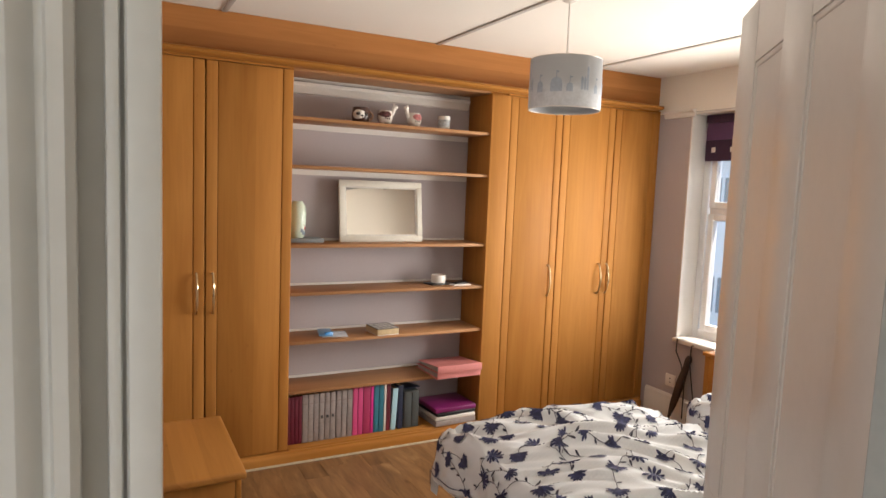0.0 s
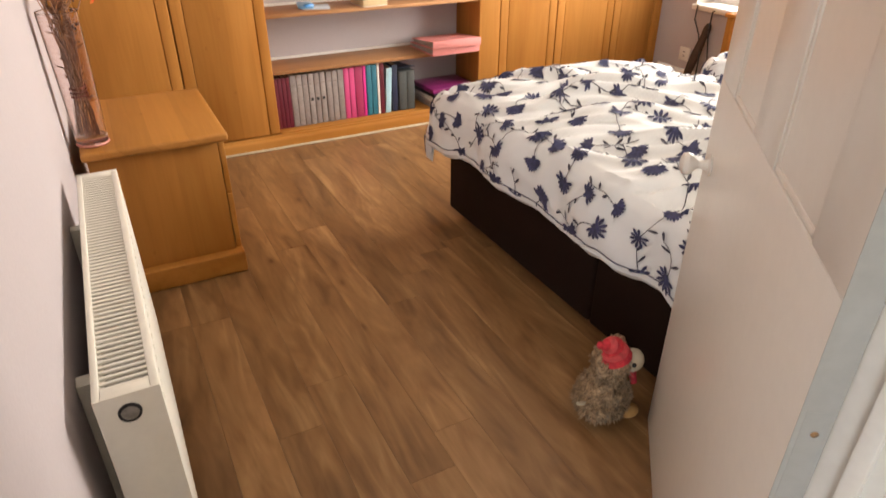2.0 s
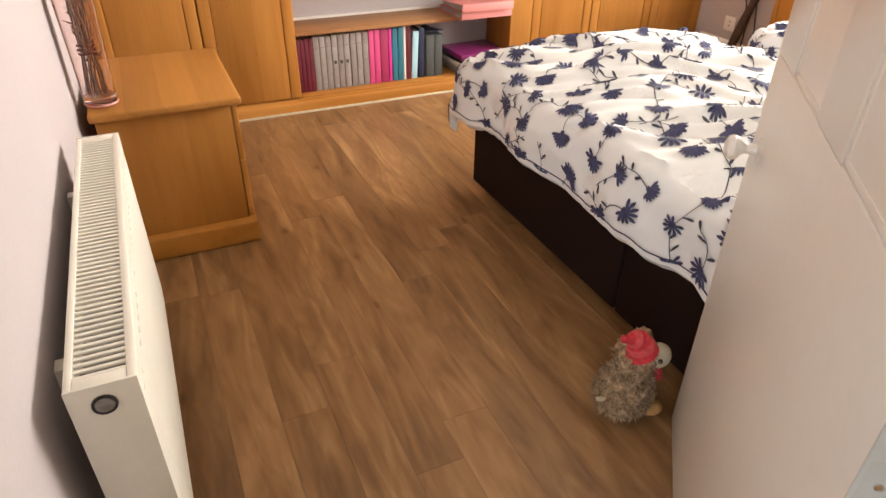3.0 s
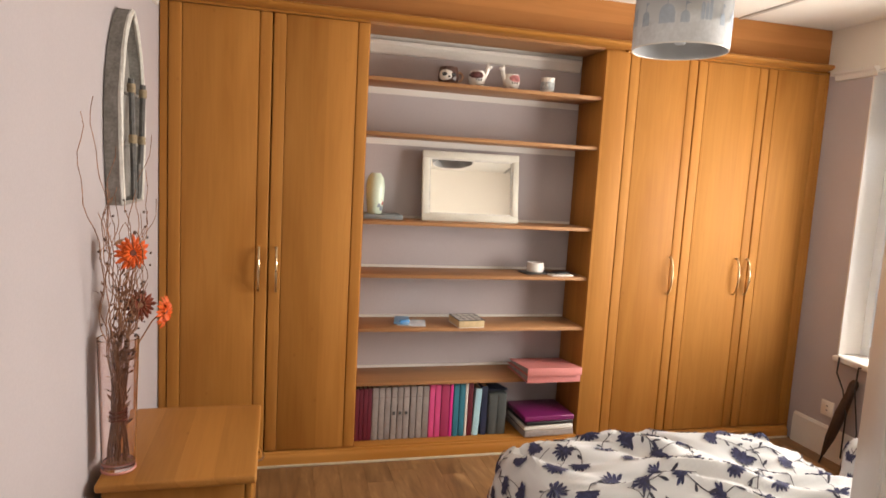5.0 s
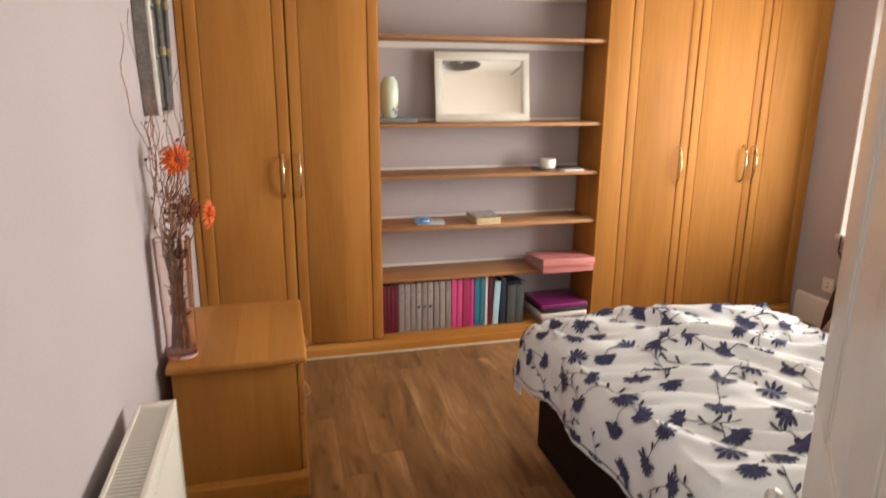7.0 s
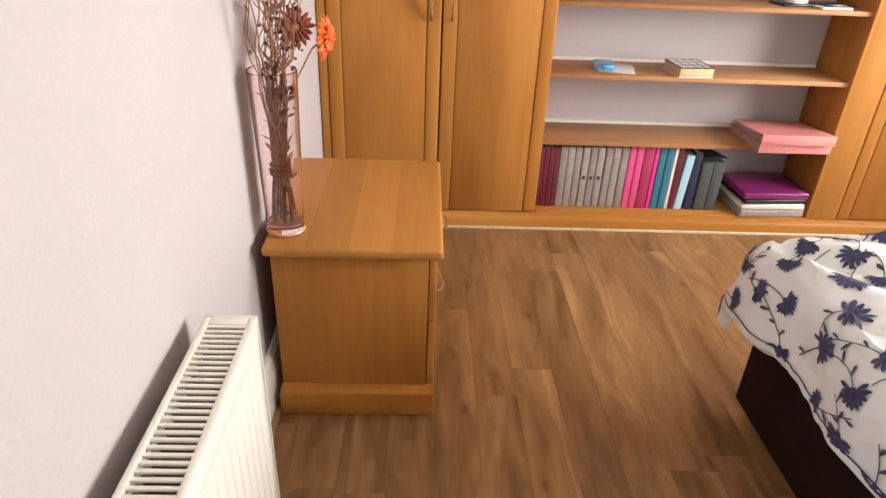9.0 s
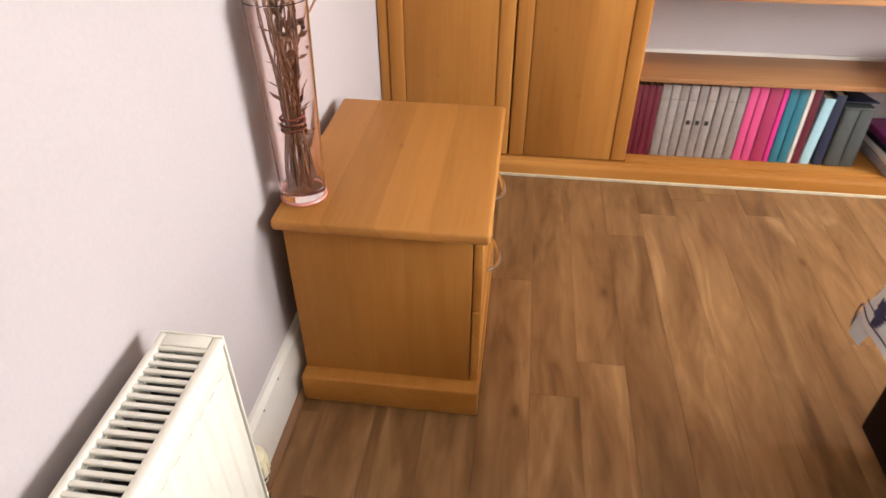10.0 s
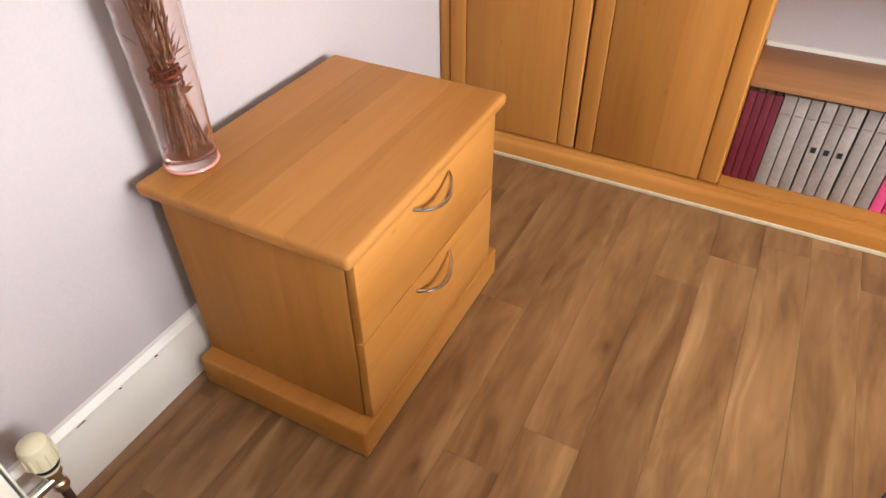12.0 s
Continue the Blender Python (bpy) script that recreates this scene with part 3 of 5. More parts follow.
structure("plinth_seal", box(0.022, RX - 0.022, 3.546, 3.552, 0.0, 0.012, 0.002), PAPER, "pale sealant strip along the plinth", "trim")


# ---- bedside chests ----
def chest(label):
    c = empty_thing("bedside_chest", (0.25, 2.68, 0), label, "chest", "matching bedside chests")
    for y in (2.398, 2.942):
        part("side_panel", box(0.042, 0.447, y, y + 0.018, 0.06, 0.517, 0.001), OAK, c)
    part("back_panel", box(0.042, 0.054, 2.416, 2.942, 0.06, 0.517), OAK, c)
    for z in (0.08, 0.305):
        part("rail", box(0.054, 0.447, 2.416, 2.942, z, z + 0.012), OAK_Y, c)
    top = box(0.029, 0.483, 2.368, 2.984, 0.515, 0.543, 0.009, 4)
    part("top", top, OAK_TOP, c)
    for z0, z1 in ((0.088, 0.307), (0.310, 0.513)):
        d = part("drawer_front", box(0.4495, 0.469, 2.400, 2.958, z0, z1, 0.003), OAK_Y, c)
        zc = z1 - 0.028
        pts = [(0.470 + 0.028 * math.sin(math.pi * i / 12) ** 0.7, 2.590 + 0.140 * i / 12, zc + 0.002 - 0.018 * math.sin(math.pi * i / 12)) for i in range(13)]
        part("handle", tube(pts, [0.0035 + 0.0022 * math.sin(math.pi * i / 12) for i in range(13)], 8), CHROME, d, "bowed polished metal handle")
    pl = box(0.0365, 0.473, 2.360, 3.000, 0.0, 0.085, 0.007, 3)
    part("plinth", pl, OAK_Y, c)
    return c


first = chest("oak-effect two-drawer bedside chest against the mauve wall")


# ---- radiator ----
def radiator():
    x0, x1, y0, y1, z0, z1 = 0.036, 0.130, 1.023, 1.94, 0.135, 0.640
    r = empty_thing("radiator", (0.08, 1.48, z0), "cream-white double panel radiator fixed to the wall", "radiator")
    for px0, px1 in ((x0 + 0.002, x0 + 0.014), (x1 - 0.014, x1 - 0.002)):
        n = 26
        wave = [(px0, y0 + 0.004), (px1 - 0.001, y0 + 0.004)]
        for i in range(n):
            yc = y0 + 0.03 + (y1 - y0 - 0.06) * i / (n - 1)
            wave += [(px1 - 0.001, yc - 0.012), (px1 + 0.0025, yc - 0.007), (px1 + 0.0025, yc + 0.007), (px1 - 0.001, yc + 0.012)]
        wave += [(px1 - 0.001, y1 - 0.004), (px0, y1 - 0.004)]
        part("panel", joined(prism(wave, 2, z0 + 0.03, z1 - 0.05), box(px0 + 0.001, px1 + 0.001, y0 + 0.004, y1 - 0.004, z1 - 0.05, z1 - 0.012, 0.001), box(px0 + 0.001, px1 + 0.001, y0 + 0.004, y1 - 0.004, z0, z0 + 0.03, 0.003)), RAD, r)
    # fins coloured dark for the shade under the grille
    tagged(part("convector", joined(*[box(x0 + 0.015, x1 - 0.015, y0 + 0.03 + i * 0.03, y0 + 0.032 + i * 0.03, z0 + 0.02, z1 - 0.02) for i in range(29)]), RAD_SHADE, r), kind="stuff")
    for ya, yb in ((y0 - 0.004, y0), (y1, y1 + 0.004)):
        part("end_cover", box(x0, x1, ya, yb, z0 + 0.02, z1 + 0.001, 0.0015), RAD, r)
    fr = [box(x0, x0 + 0.012, y0, y1, z1 - 0.014, z1, 0.003), box(x1 - 0.014, x1, y0, y1, z1 - 0.014, z1, 0.003),
          box(x0 + 0.012, x1 - 0.014, y0, y0 + 0.022, z1 - 0.006, z1 - 0.0005, 0.001), box(x0 + 0.012, x1 - 0.014, y1 - 0.022, y1, z1 - 0.006, z1 - 0.0005, 0.001)]
    g = part("top_grille", joined(*fr), RAD, r)
    n = 62
    slat = None
    for i in range(n):
        yc = y0 + 0.026 + (y1 - y0 - 0.052) * i / (n - 1)
        if slat is None:
            slat = part("slat", box(x0 + 0.011, x1 - 0.013, -0.0035, 0.0035, z1 - 0.007, z1 - 0.0015, 0.001, 1), RAD, g)
            slat.location.y = yc
        else:
            s = new("slat", slat.data)
            s.parent = g
            s.location.y = yc
    plug = lathe([(0.0, 0.004), (0.011, 0.004), (0.0125, 0.003), (0.0125, 0.0)], n=24)
    at = pose((x0 + x1) / 2 - 0.002, y0 - 0.0042, z1 - 0.034, 90, 0, 0)
    p = part("end_plug", moved(plug, at), WEATHER, r, "round steel end plug")
    part("plug_seal", moved(lathe([(0.0128, 0.0), (0.0132, 0.003), (0.0165, 0.0032), (0.0172, 0.0)], n=24), at), BLACK, p, "black rubber seal")
    for yb in (y0 + 0.14, y1 - 0.17):
        part("bracket", box(0.001, x0 + 0.003, yb, yb + 0.03, 0.2, 0.57, 0.002), RAD, r)
    return r


radiator()


def valve():
    x, y = 0.083, 2.0
    v = empty_thing("radiator_valve", (x, y, 0), "cream thermostatic radiator valve with chrome body", "valve")
    part("pipe", tube([(x, y, 0.0), (x, y, 0.06), (x, y, 0.15)], 0.0085, 10), BROWNPIPE, v, "dark brown painted pipe")
    part("floor_collar", lathe([(0.0, 0.001), (0.022, 0.001), (0.022, 0.004), (0.012, 0.008), (0.0, 0.008)], (x, y, 0), 18), CERAMIC, v, "white pipe collar")
    part("valve_body", joined(lathe([(0.0, 0.145), (0.013, 0.145), (0.0145, 0.15), (0.0145, 0.163), (0.011, 0.167), (0.012, 0.185), (0.017, 0.19), (0.018, 0.205), (0.0, 0.207)], (x, y, 0), 12), tube([(x, y, 0.176), (x, 1.962, 0.176), (x, 1.941, 0.176)], [0.011, 0.011, 0.014], 12)), CHROME, v)
    head = lathe([(0.0, 0.205), (0.019, 0.205), (0.0205, 0.212), (0.0205, 0.222), (0.024, 0.226), (0.0255, 0.262), (0.023, 0.276), (0.014, 0.283), (0.0, 0.284)], (x, y, 0), 24)
    part("valve_head", head, HEAD, v, "cream plastic thermostatic head")
    for k in range(12):
        a = k * math.tau / 12
        part("grip_rib", moved(box(-0.0022, 0.0022, -0.0016, 0.0016, 0.229, 0.262, 0.001, 1), pose(x + 0.0255 * math.cos(a), y + 0.0255 * math.sin(a), 0, 0, 0, math.degrees(a) + 90)), HEAD, v)
    part("scale_ring", lathe([(0.0207, 0.213), (0.0212, 0.214), (0.0212, 0.220), (0.0207, 0.221)], (x, y, 0), 24), BLACK, v, "dark scale ring")


BROWNPIPE = plain("brown_painted_pipe", (0.055, 0.028, 0.018), 0.45, var=0.2)
HEAD = plain("cream_valve_plastic", (0.72, 0.66, 0.47), 0.35, var=0.06)
valve()

# ---- bed ----
BX0, BX1, BY0, BY1 = 1.362, 2.275, 0.505, 2.405
MATT = 0.555


def bed():
    b = empty_thing("divan_bed", (1.82, 1.45, 0), "single divan bed on a dark brown fabric base", "bed", "twin beds")
    for y0, y1 in ((BY0, 1.448), (1.452, BY1)):
        part("base", box(BX0, BX1, y0, y1, 0.05, 0.345, 0.012, 3), BASE, b)
    for x in (BX0 + 0.08, BX1 - 0.08):
        for y in (BY0 + 0.1, 1.38, 1.52, BY1 - 0.1):
            part("castor", lathe([(0.0, 0.0), (0.02, 0.0), (0.025, 0.01), (0.025, 0.03), (0.01, 0.04), (0.01, 0.052)], (x, y, 0), 12), BLACK, b)
    part("mattress", box(BX0 + 0.008, BX1 - 0.01, BY0 + 0.008, BY1 - 0.008, 0.346, MATT, 0.035, 4), SHEET, b)
    return b


first_bed = bed()
copy_thing(first_bed, pose(3.14, 1.35, 0) @ Matrix.Diagonal((0.9, 1, 1, 1)))
DUV_L, DUV_W = BX1 - BX0, BY1 - BY0


def out(d):
    return 0.085 * (1 - math.exp(-d / 0.07))


def duvet_at(a, b, lift=0.0):
    """The duvet's upper side: a runs from the bed's foot, b from its window side towards the door wall."""
    da, db = max(0.0, -a) + max(0.0, a - DUV_L), max(0.0, -b) + max(0.0, b - DUV_W)
    x = BX0 + min(max(a, 0.0), DUV_L) - (out(-a) if a < 0 else 0) + (out(a - DUV_L) if a > DUV_L else 0)
    y = BY1 - min(max(b, 0.0), DUV_W) + (out(-b) if b < 0 else 0) - (out(b - DUV_W) if b > DUV_W else 0)
    d = math.hypot(da, db)
    drop = math.hypot(d, 0.07) - 0.07
    ea, eb = max(0.0, min(a, DUV_L - a)), max(0.0, min(b, DUV_W - b))
    z = MATT + 0.080 - 0.050 * math.exp(-ea / 0.17) * (da == 0) - 0.050 * (da > 0)
    z -= 0.04 * math.exp(-eb / 0.10) * (1 if da == 0 else 0.6)
    z -= drop
    soft = 1.0 if d < 0.02 else 0.35
    n1 = noise.noise(Vector((a * 3.1, b * 3.1, 1.3)))
    n2 = noise.noise(Vector((a * 9.0 + b * 3.0, b * 6.0 - a * 2, 4.1)))
    p, q = a * 0.80 + b * 0.60, b * 0.80 - a * 0.60
    n4 = noise.noise(Vector((p * 2.2 + 0.4 * n1, q * 11.0 + 1.2 * n1, 2.2)))
    n5 = noise.noise(Vector((p * 4.0, q * 24.0 + 2.0 * n1, 6.2)))
    z += soft * (0.022 * n1 + 0.006 * n2 + 0.044 * n4 + 0.026 * n5) + lift
    fold = min(1.0, d / 0.2)
    wave = fold * (0.016 * math.sin(b * 13.0 + 1.0) + 0.012 * n2)
    if da > 0:
        x -= (1 if a < 0 else -1) * (wave + lift)
    if db > 0:
        y += (1 if b < 0 else -1) * (fold * 0.02 * math.sin(a * 11.0) + lift)
    return Vector((x, y, z))


def cloth(fn, a0, a1, b0, b1, na, nb, thick):
    """A sheet with a top side, an under side and a closed hem."""
    bm = bmesh.new()
    layers = []
    for low in (0, 1):
        g = []
        for i in range(na + 1):
            row = []
            for j in range(nb + 1):
                p = fn(a0 + (a1 - a0) * i / na, b0 + (b1 - b0) * j / nb, 0.0 if not low else -thick)
                row.append(bm.verts.new(p))
            g.append(row)
        layers.append(g)
    for k, g in enumerate(layers):
        for i in range(na):
            for j in range(nb):
                q = (g[i][j], g[i + 1][j], g[i + 1][j + 1], g[i][j + 1])
                bm.faces.new(q if k else q[::-1])
    t, u = layers
    for i in range(na):
        for j in (0, nb):
            bm.faces.new((t[i][j], t[i + 1][j], u[i + 1][j], u[i][j]))
    for j in range(nb):
        for i in (0, na):
            bm.faces.new((t[i][j], t[i][j + 1], u[i][j + 1], u[i][j]))
    bmesh.ops.recalc_face_normals(bm, faces=bm.faces[:])
    return bm


def flower_print(fn, a0, a1, b0, b1, gap, seed, lift=0.0035):
    """Cornflower heads with stems and leaves, laid on a cloth; petals and stems apart."""
    rng = random.Random(seed)
    heads, stems = bmesh.new(), bmesh.new()

    def patch(bm, pts):
        ok = all(a0 < p < a1 and b0 < q < b1 for p, q in pts)
        if ok:
            bm.faces.new([bm.verts.new(fn(p, q, lift)) for p, q in pts])

    def ribbon(bm, line, widths):
        for (p0, w0), (p1, w1) in zip(list(zip(line, widths))[:-1], list(zip(line, widths))[1:]):
            dx, dy = p1[0] - p0[0], p1[1] - p0[1]
            n = math.hypot(dx, dy) or 1
            ux, uy = -dy / n, dx / n
            patch(bm, [(p0[0] + ux * w0, p0[1] + uy * w0), (p0[0] - ux * w0, p0[1] - uy * w0), (p1[0] - ux * w1, p1[1] - uy * w1), (p1[0] + ux * w1, p1[1] + uy * w1)])

    spots = []
    tries = 0
    while tries < 6000:
        tries += 1
        p = (rng.uniform(a0, a1), rng.uniform(b0, b1))
        if all(math.hypot(p[0] - s[0], p[1] - s[1]) > gap for s in spots):
            spots.append(p)
    for p in spots:
        size = rng.uniform(0.032, 0.045)
        way = rng.gauss(2.4, 0.9)
        wide = rng.uniform(1.5, 2.3)
        n = rng.randint(9, 12)
        for i in range(n):
            th = way + wide * (2 * i / (n - 1) - 1)
            ln = size * rng.uniform(0.8, 1.12)
            c, s = math.cos(th), math.sin(th)
            line = [(p[0] + c * ln * f, p[1] + s * ln * f) for f in (0.1, 0.45, 0.75, 1.0)]
            ribbon(heads, line, [size * 0.05, size * 0.105, size * 0.14, size * 0.055])
        ribbon(heads, [(p[0] - math.cos(way) * size * 0.3, p[1] - math.sin(way) * size * 0.3), p, (p[0] + math.cos(way) * size * 0.3, p[1] + math.sin(way) * size * 0.3)], [size * 0.16, size * 0.24, size * 0.1])
        th = way + math.pi
        q, bend = p, rng.uniform(-0.35, 0.35)
        line = [q]
        for k in range(rng.randint(5, 9)):
            th += bend * rng.uniform(0.4, 1.0)
            q = (q[0] + 0.019 * math.cos(th), q[1] + 0.019 * math.sin(th))
            line.append(q)
            if k in (1, 3, 5) and rng.random() < 0.85:
                lt = th + rng.choice((-1, 1)) * rng.uniform(0.6, 1.0)
                ll = rng.uniform(0.02, 0.036)
                ribbon(stems, [(q[0] + ll * f * math.cos(lt), q[1] + ll * f * math.sin(lt)) for f in (0, 0.4, 0.75, 1)], [0.0010, 0.0038, 0.0044, 0.0008])
        ribbon(stems, line, [0.0014] * len(line))
    return heads, stems


def duvet():
    d = empty_thing("duvet", (1.82, 1.45, 0), "white cotton duvet printed with indigo cornflowers, spread over the bed", "duvet", "duvets")
    part("cover", cloth(duvet_at, -0.27, DUV_L + 0.25, -0.23, DUV_W - 0.02, 126, 170, 0.02), SHEET, d)
    heads, stems = flower_print(duvet_at, -0.265, DUV_L + 0.245, -0.225, DUV_W - 0.03, 0.095, 5)
    tagged(part("flower_print", heads, PETAL, d, "indigo printed cornflower heads"), kind="stuff")
    tagged(part("stem_print", stems, STEM, d, "slate printed stems and leaves"), kind="stuff")
    # thin dark line running just above the hem
    run = [-0.215 + (DUV_W + 0.18) * k / 90 for k in range(91)]
    part("hem", tube([duvet_at(-0.252, b, 0.004) for b in run], 0.0016, 5), PETAL, d, "thin dark line along the hem")
    return d


first_duvet = duvet()
copy_thing(first_duvet, pose(3.14, 1.35, 0) @ Matrix.Diagonal((0.84, 1, 1, 1)))

# ---- pendant lamp ----
def pendant():
    x, y = 1.832, 2.40
    p = empty_thing("pendant_lamp", (x, y, CZ), "pale grey drum pendant shade printed with a blue city skyline", "lamp")
    part("ceiling_rose", lathe([(0.0, CZ - 0.03), (0.012, CZ - 0.03), (0.03, CZ - 0.022), (0.04, CZ - 0.008), (0.042, CZ - 0.0005)], (x, y, 0)), CERAMIC, p, "white plastic ceiling rose")
    part("cable", tube([(x, y, CZ - 0.028), (x, y, 2.10)], 0.0035, 8), CERAMIC, p)
    r, z0, z1 = 0.156, 1.950, 2.163
    part("shade", lathe([(r, z0), (r, z1), (r - 0.002, z1), (r - 0.002, z0), (r, z0)], (x, y, 0), 64), SHADE, p)
    for z in (z0, z1):
        ring = [(x + (r - 0.001) * math.cos(k * math.tau / 48), y + (r - 0.001) * math.sin(k * math.tau / 48), z) for k in range(49)]
        part("shade_ring", tube(ring, 0.0022, 6), CERAMIC, p, "white wire ring")
    part("spider", joined(*[tube([(x, y, z1 - 0.03), (x + (r - 0.003) * math.cos(a), y + (r - 0.003) * math.sin(a), z1 - 0.004)], 0.0016, 6) for a in (0.4, 2.5, 4.6)]), CERAMIC, p, "white wire shade carrier")
    part("lamp_holder", lathe([(0.0, 2.12), (0.014, 2.12), (0.018, 2.1), (0.018, 2.06), (0.015, 2.055), (0.0, 2.055)], (x, y, 0), 16), CERAMIC, p)
    part("bulb", lathe([(0.0, 1.97), (0.015, 1.973), (0.026, 1.99), (0.028, 2.005), (0.02, 2.03), (0.013, 2.056), (0.0, 2.058)], (x, y, 0), 18), SHADE, p, "white glass bulb, unlit")
    bm, pale = bmesh.new(), bmesh.new()
    rr = r + 0.0012

    def wrap(b, poly, th):
        """A flat outline in metres round the drum."""
        b.faces.new([b.verts.new((x + rr * math.cos(th + u / r), y + rr * math.sin(th + u / r), z0 + v)) for u, v in poly])

    def strip(b, th, u0, u1, low, f, n=10):
        for i in range(n):
            a, c = u0 + (u1 - u0) * i / n, u0 + (u1 - u0) * (i + 1) / n
            wrap(b, [(a, low), (c, low), (c, f(c)), (a, f(a))], th)

    def tower(th, w, h):
        strip(bm, th, -w / 2, w / 2, 0.07, lambda u: h, 3)
        wrap(bm, [(-w / 2, h), (w / 2, h), (0, h + w * 0.9)], th)

    def dome(th, w, h):
        strip(bm, th, -w / 2, w / 2, 0.06, lambda u: h + 0.55 * w * math.sqrt(max(0.0, 1 - (2 * u / w) ** 2)), 12)
        strip(bm, th, -0.0015, 0.0015, h + 0.5 * w, lambda u: h + 0.5 * w + 0.03, 1)
        wrap(bm, [(0, h + 0.5 * w + 0.03), (0.014, h + 0.5 * w + 0.025), (0, h + 0.5 * w + 0.018)], th)

    rng = random.Random(9)
    strip(pale, 0, 0.0, math.tau * r, 0.004, lambda u: 0.085 + 0.012 * math.sin(u * 31) + 0.008 * math.sin(u * 83 + 1), 90)
    rr = r + 0.002
    for k in range(15):
        th = k * math.tau / 15 + rng.uniform(-0.06, 0.06)
        if k % 4 == 1:
            dome(th, rng.uniform(0.040, 0.052), rng.uniform(0.09, 0.115))
        elif k % 4 == 3:
            for s in (-0.09, 0.0, 0.08):
                tower(th + s, rng.uniform(0.007, 0.012), rng.uniform(0.11, 0.165))
        else:
            dome(th, rng.uniform(0.022, 0.032), rng.uniform(0.08, 0.125))
    tagged(part("skyline_print", bm, PRINTBLUE, p, "blue-grey printed towers and domes"), kind="stuff")
    part("ground_print", pale, PRINTPALE, p, "pale grey printed ground")


pendant()


# ---- vase of dried stems ----
def dried_vase():
    cx, cy, z = 0.074, 2.468, 0.5445
    v = empty_thing("glass_vase", (cx, cy, z), "tall pink-tinted glass vase on the bedside chest", "vase")
    part("glass", lathe([(0.0, 0.0), (0.043, 0.0), (0.047, 0.004), (0.048, 0.02), (0.052, 0.2), (0.058, 0.41), (0.0565, 0.412), (0.0545, 0.41), (0.049, 0.2), (0.044, 0.03), (0.0, 0.028)], (cx, cy, z), 36), PINKGLASS, v)
    ring = [(cx + 0.047 * math.cos(k * math.tau / 30), cy + 0.047 * math.sin(k * math.tau / 30), z + 0.005) for k in range(31)]
    part("foot_ring", tube(ring, 0.004, 6), tint("rose_glass", (0.66, 0.28, 0.24), 0.15), v, "rose-coloured foot ring")
    s = empty_thing("dried_stems", (cx, cy, z + 0.03), "bundle of brown curly dried twigs with berries", "dried stems")
    rng = random.Random(21)
    tips = []
    for k in range(34):
        bx, by = cx + rng.uniform(-0.03, 0.03), cy + rng.uniform(-0.03, 0.03)
        top = rng.uniform(1.08, 1.40)
        far = rng.gauss(0.0, 0.05)
        ex, ey = cx + rng.uniform(-0.05, 0.075), cy + 0.11 * (top - 0.55) + far * 0.8
        if k < 6:
            ex, ey, top = ((0.03, 2.22, 1.60), (0.05, 2.31, 1.645), (0.06, 2.34, 1.42), (0.09, 2.86, 1.57), (0.11, 2.80, 1.45), (0.07, 2.42, 1.52))[k]
        ph, amp = rng.uniform(0, 6), rng.uniform(0.008, 0.02)
        pts, rad = [], []
        n = 30
        for i in range(n + 1):
            f = i / n
            zz = z + 0.033 + (top - z - 0.033) * f
            neck = f ** 1.7
            w = amp * (math.sin(ph + f * 15) + 0.35 * math.sin(ph * 2 + f * 44)) * min(1, f * 2.5)
            px = min(max(bx + (ex - bx) * neck + w, 0.012), 0.26)
            py = by + (ey - by) * neck + amp * (math.cos(ph * 1.3 + f * 13) + 0.4 * math.sin(ph + f * 48)) * min(1, f * 2.5)
            h = zz - z
            room = 0.016 + 0.14 * abs(h - 0.165) if h < 0.165 else 0.016 + 0.085 * (h - 0.165)
            if h < 0.42:
                room = min(room, 0.042)
                dx, dy = px - cx, py - cy
                m = math.hypot(dx, dy)
                if m > room:
                    px, py = cx + dx * room / m, cy + dy * room / m
            pts.append((px, py, zz))
            rad.append(0.0021 * (1 - 0.5 * f))
        part("twig", tube(pts, rad, 5), TWIG, s)
        tips.append(pts)
    bm = bmesh.new()
    for k in range(64):
        p = rng.choice(rng.choice(tips[6:])[16:])
        r = rng.uniform(0.0035, 0.0068)
        bmesh.ops.create_icosphere(bm, subdivisions=1, radius=r, matrix=Matrix.Translation(Vector(p) + Vector((rng.uniform(-0.016, 0.024), rng.uniform(-0.024, 0.024), rng.uniform(-0.01, 0.01)))))
    tagged(part("berry_spray", bm, BERRY, s, "small brown dried berries and husks"), kind="stuff")
    husk = bmesh.new()
    for k in range(130):
        p = Vector(rng.choice(rng.choice(tips)[4:22]))
        d = Vector((rng.uniform(-1, 1), rng.uniform(-1, 1), rng.uniform(0.3, 1.6))).normalized()
        side = d.cross(Vector((rng.random(), rng.random(), 0.1))).normalized()
        ln, w = rng.uniform(0.02, 0.05), rng.uniform(0.003, 0.007)
        if math.hypot(p.x - cx, p.y - cy) > 0.03 and p.z < z + 0.43:
            p.x, p.y = cx, cy
        vs = [husk.verts.new(q) for q in (p, p + d * ln * 0.5 + side * w, p + d * ln, p + d * ln * 0.5 - side * w)]
        husk.faces.new(vs)
    tagged(part("dry_leaves", husk, TWIG, s, "curled dry leaves on the twigs"), kind="stuff")
    part("twine", tube([(cx + 0.024 * math.cos(a), cy + 0.024 * math.sin(a), z + 0.15 + 0.002 * a) for a in [k * 0.5 for k in range(40)]], 0.003, 6), RUST, s, "rust-coloured binding twine")


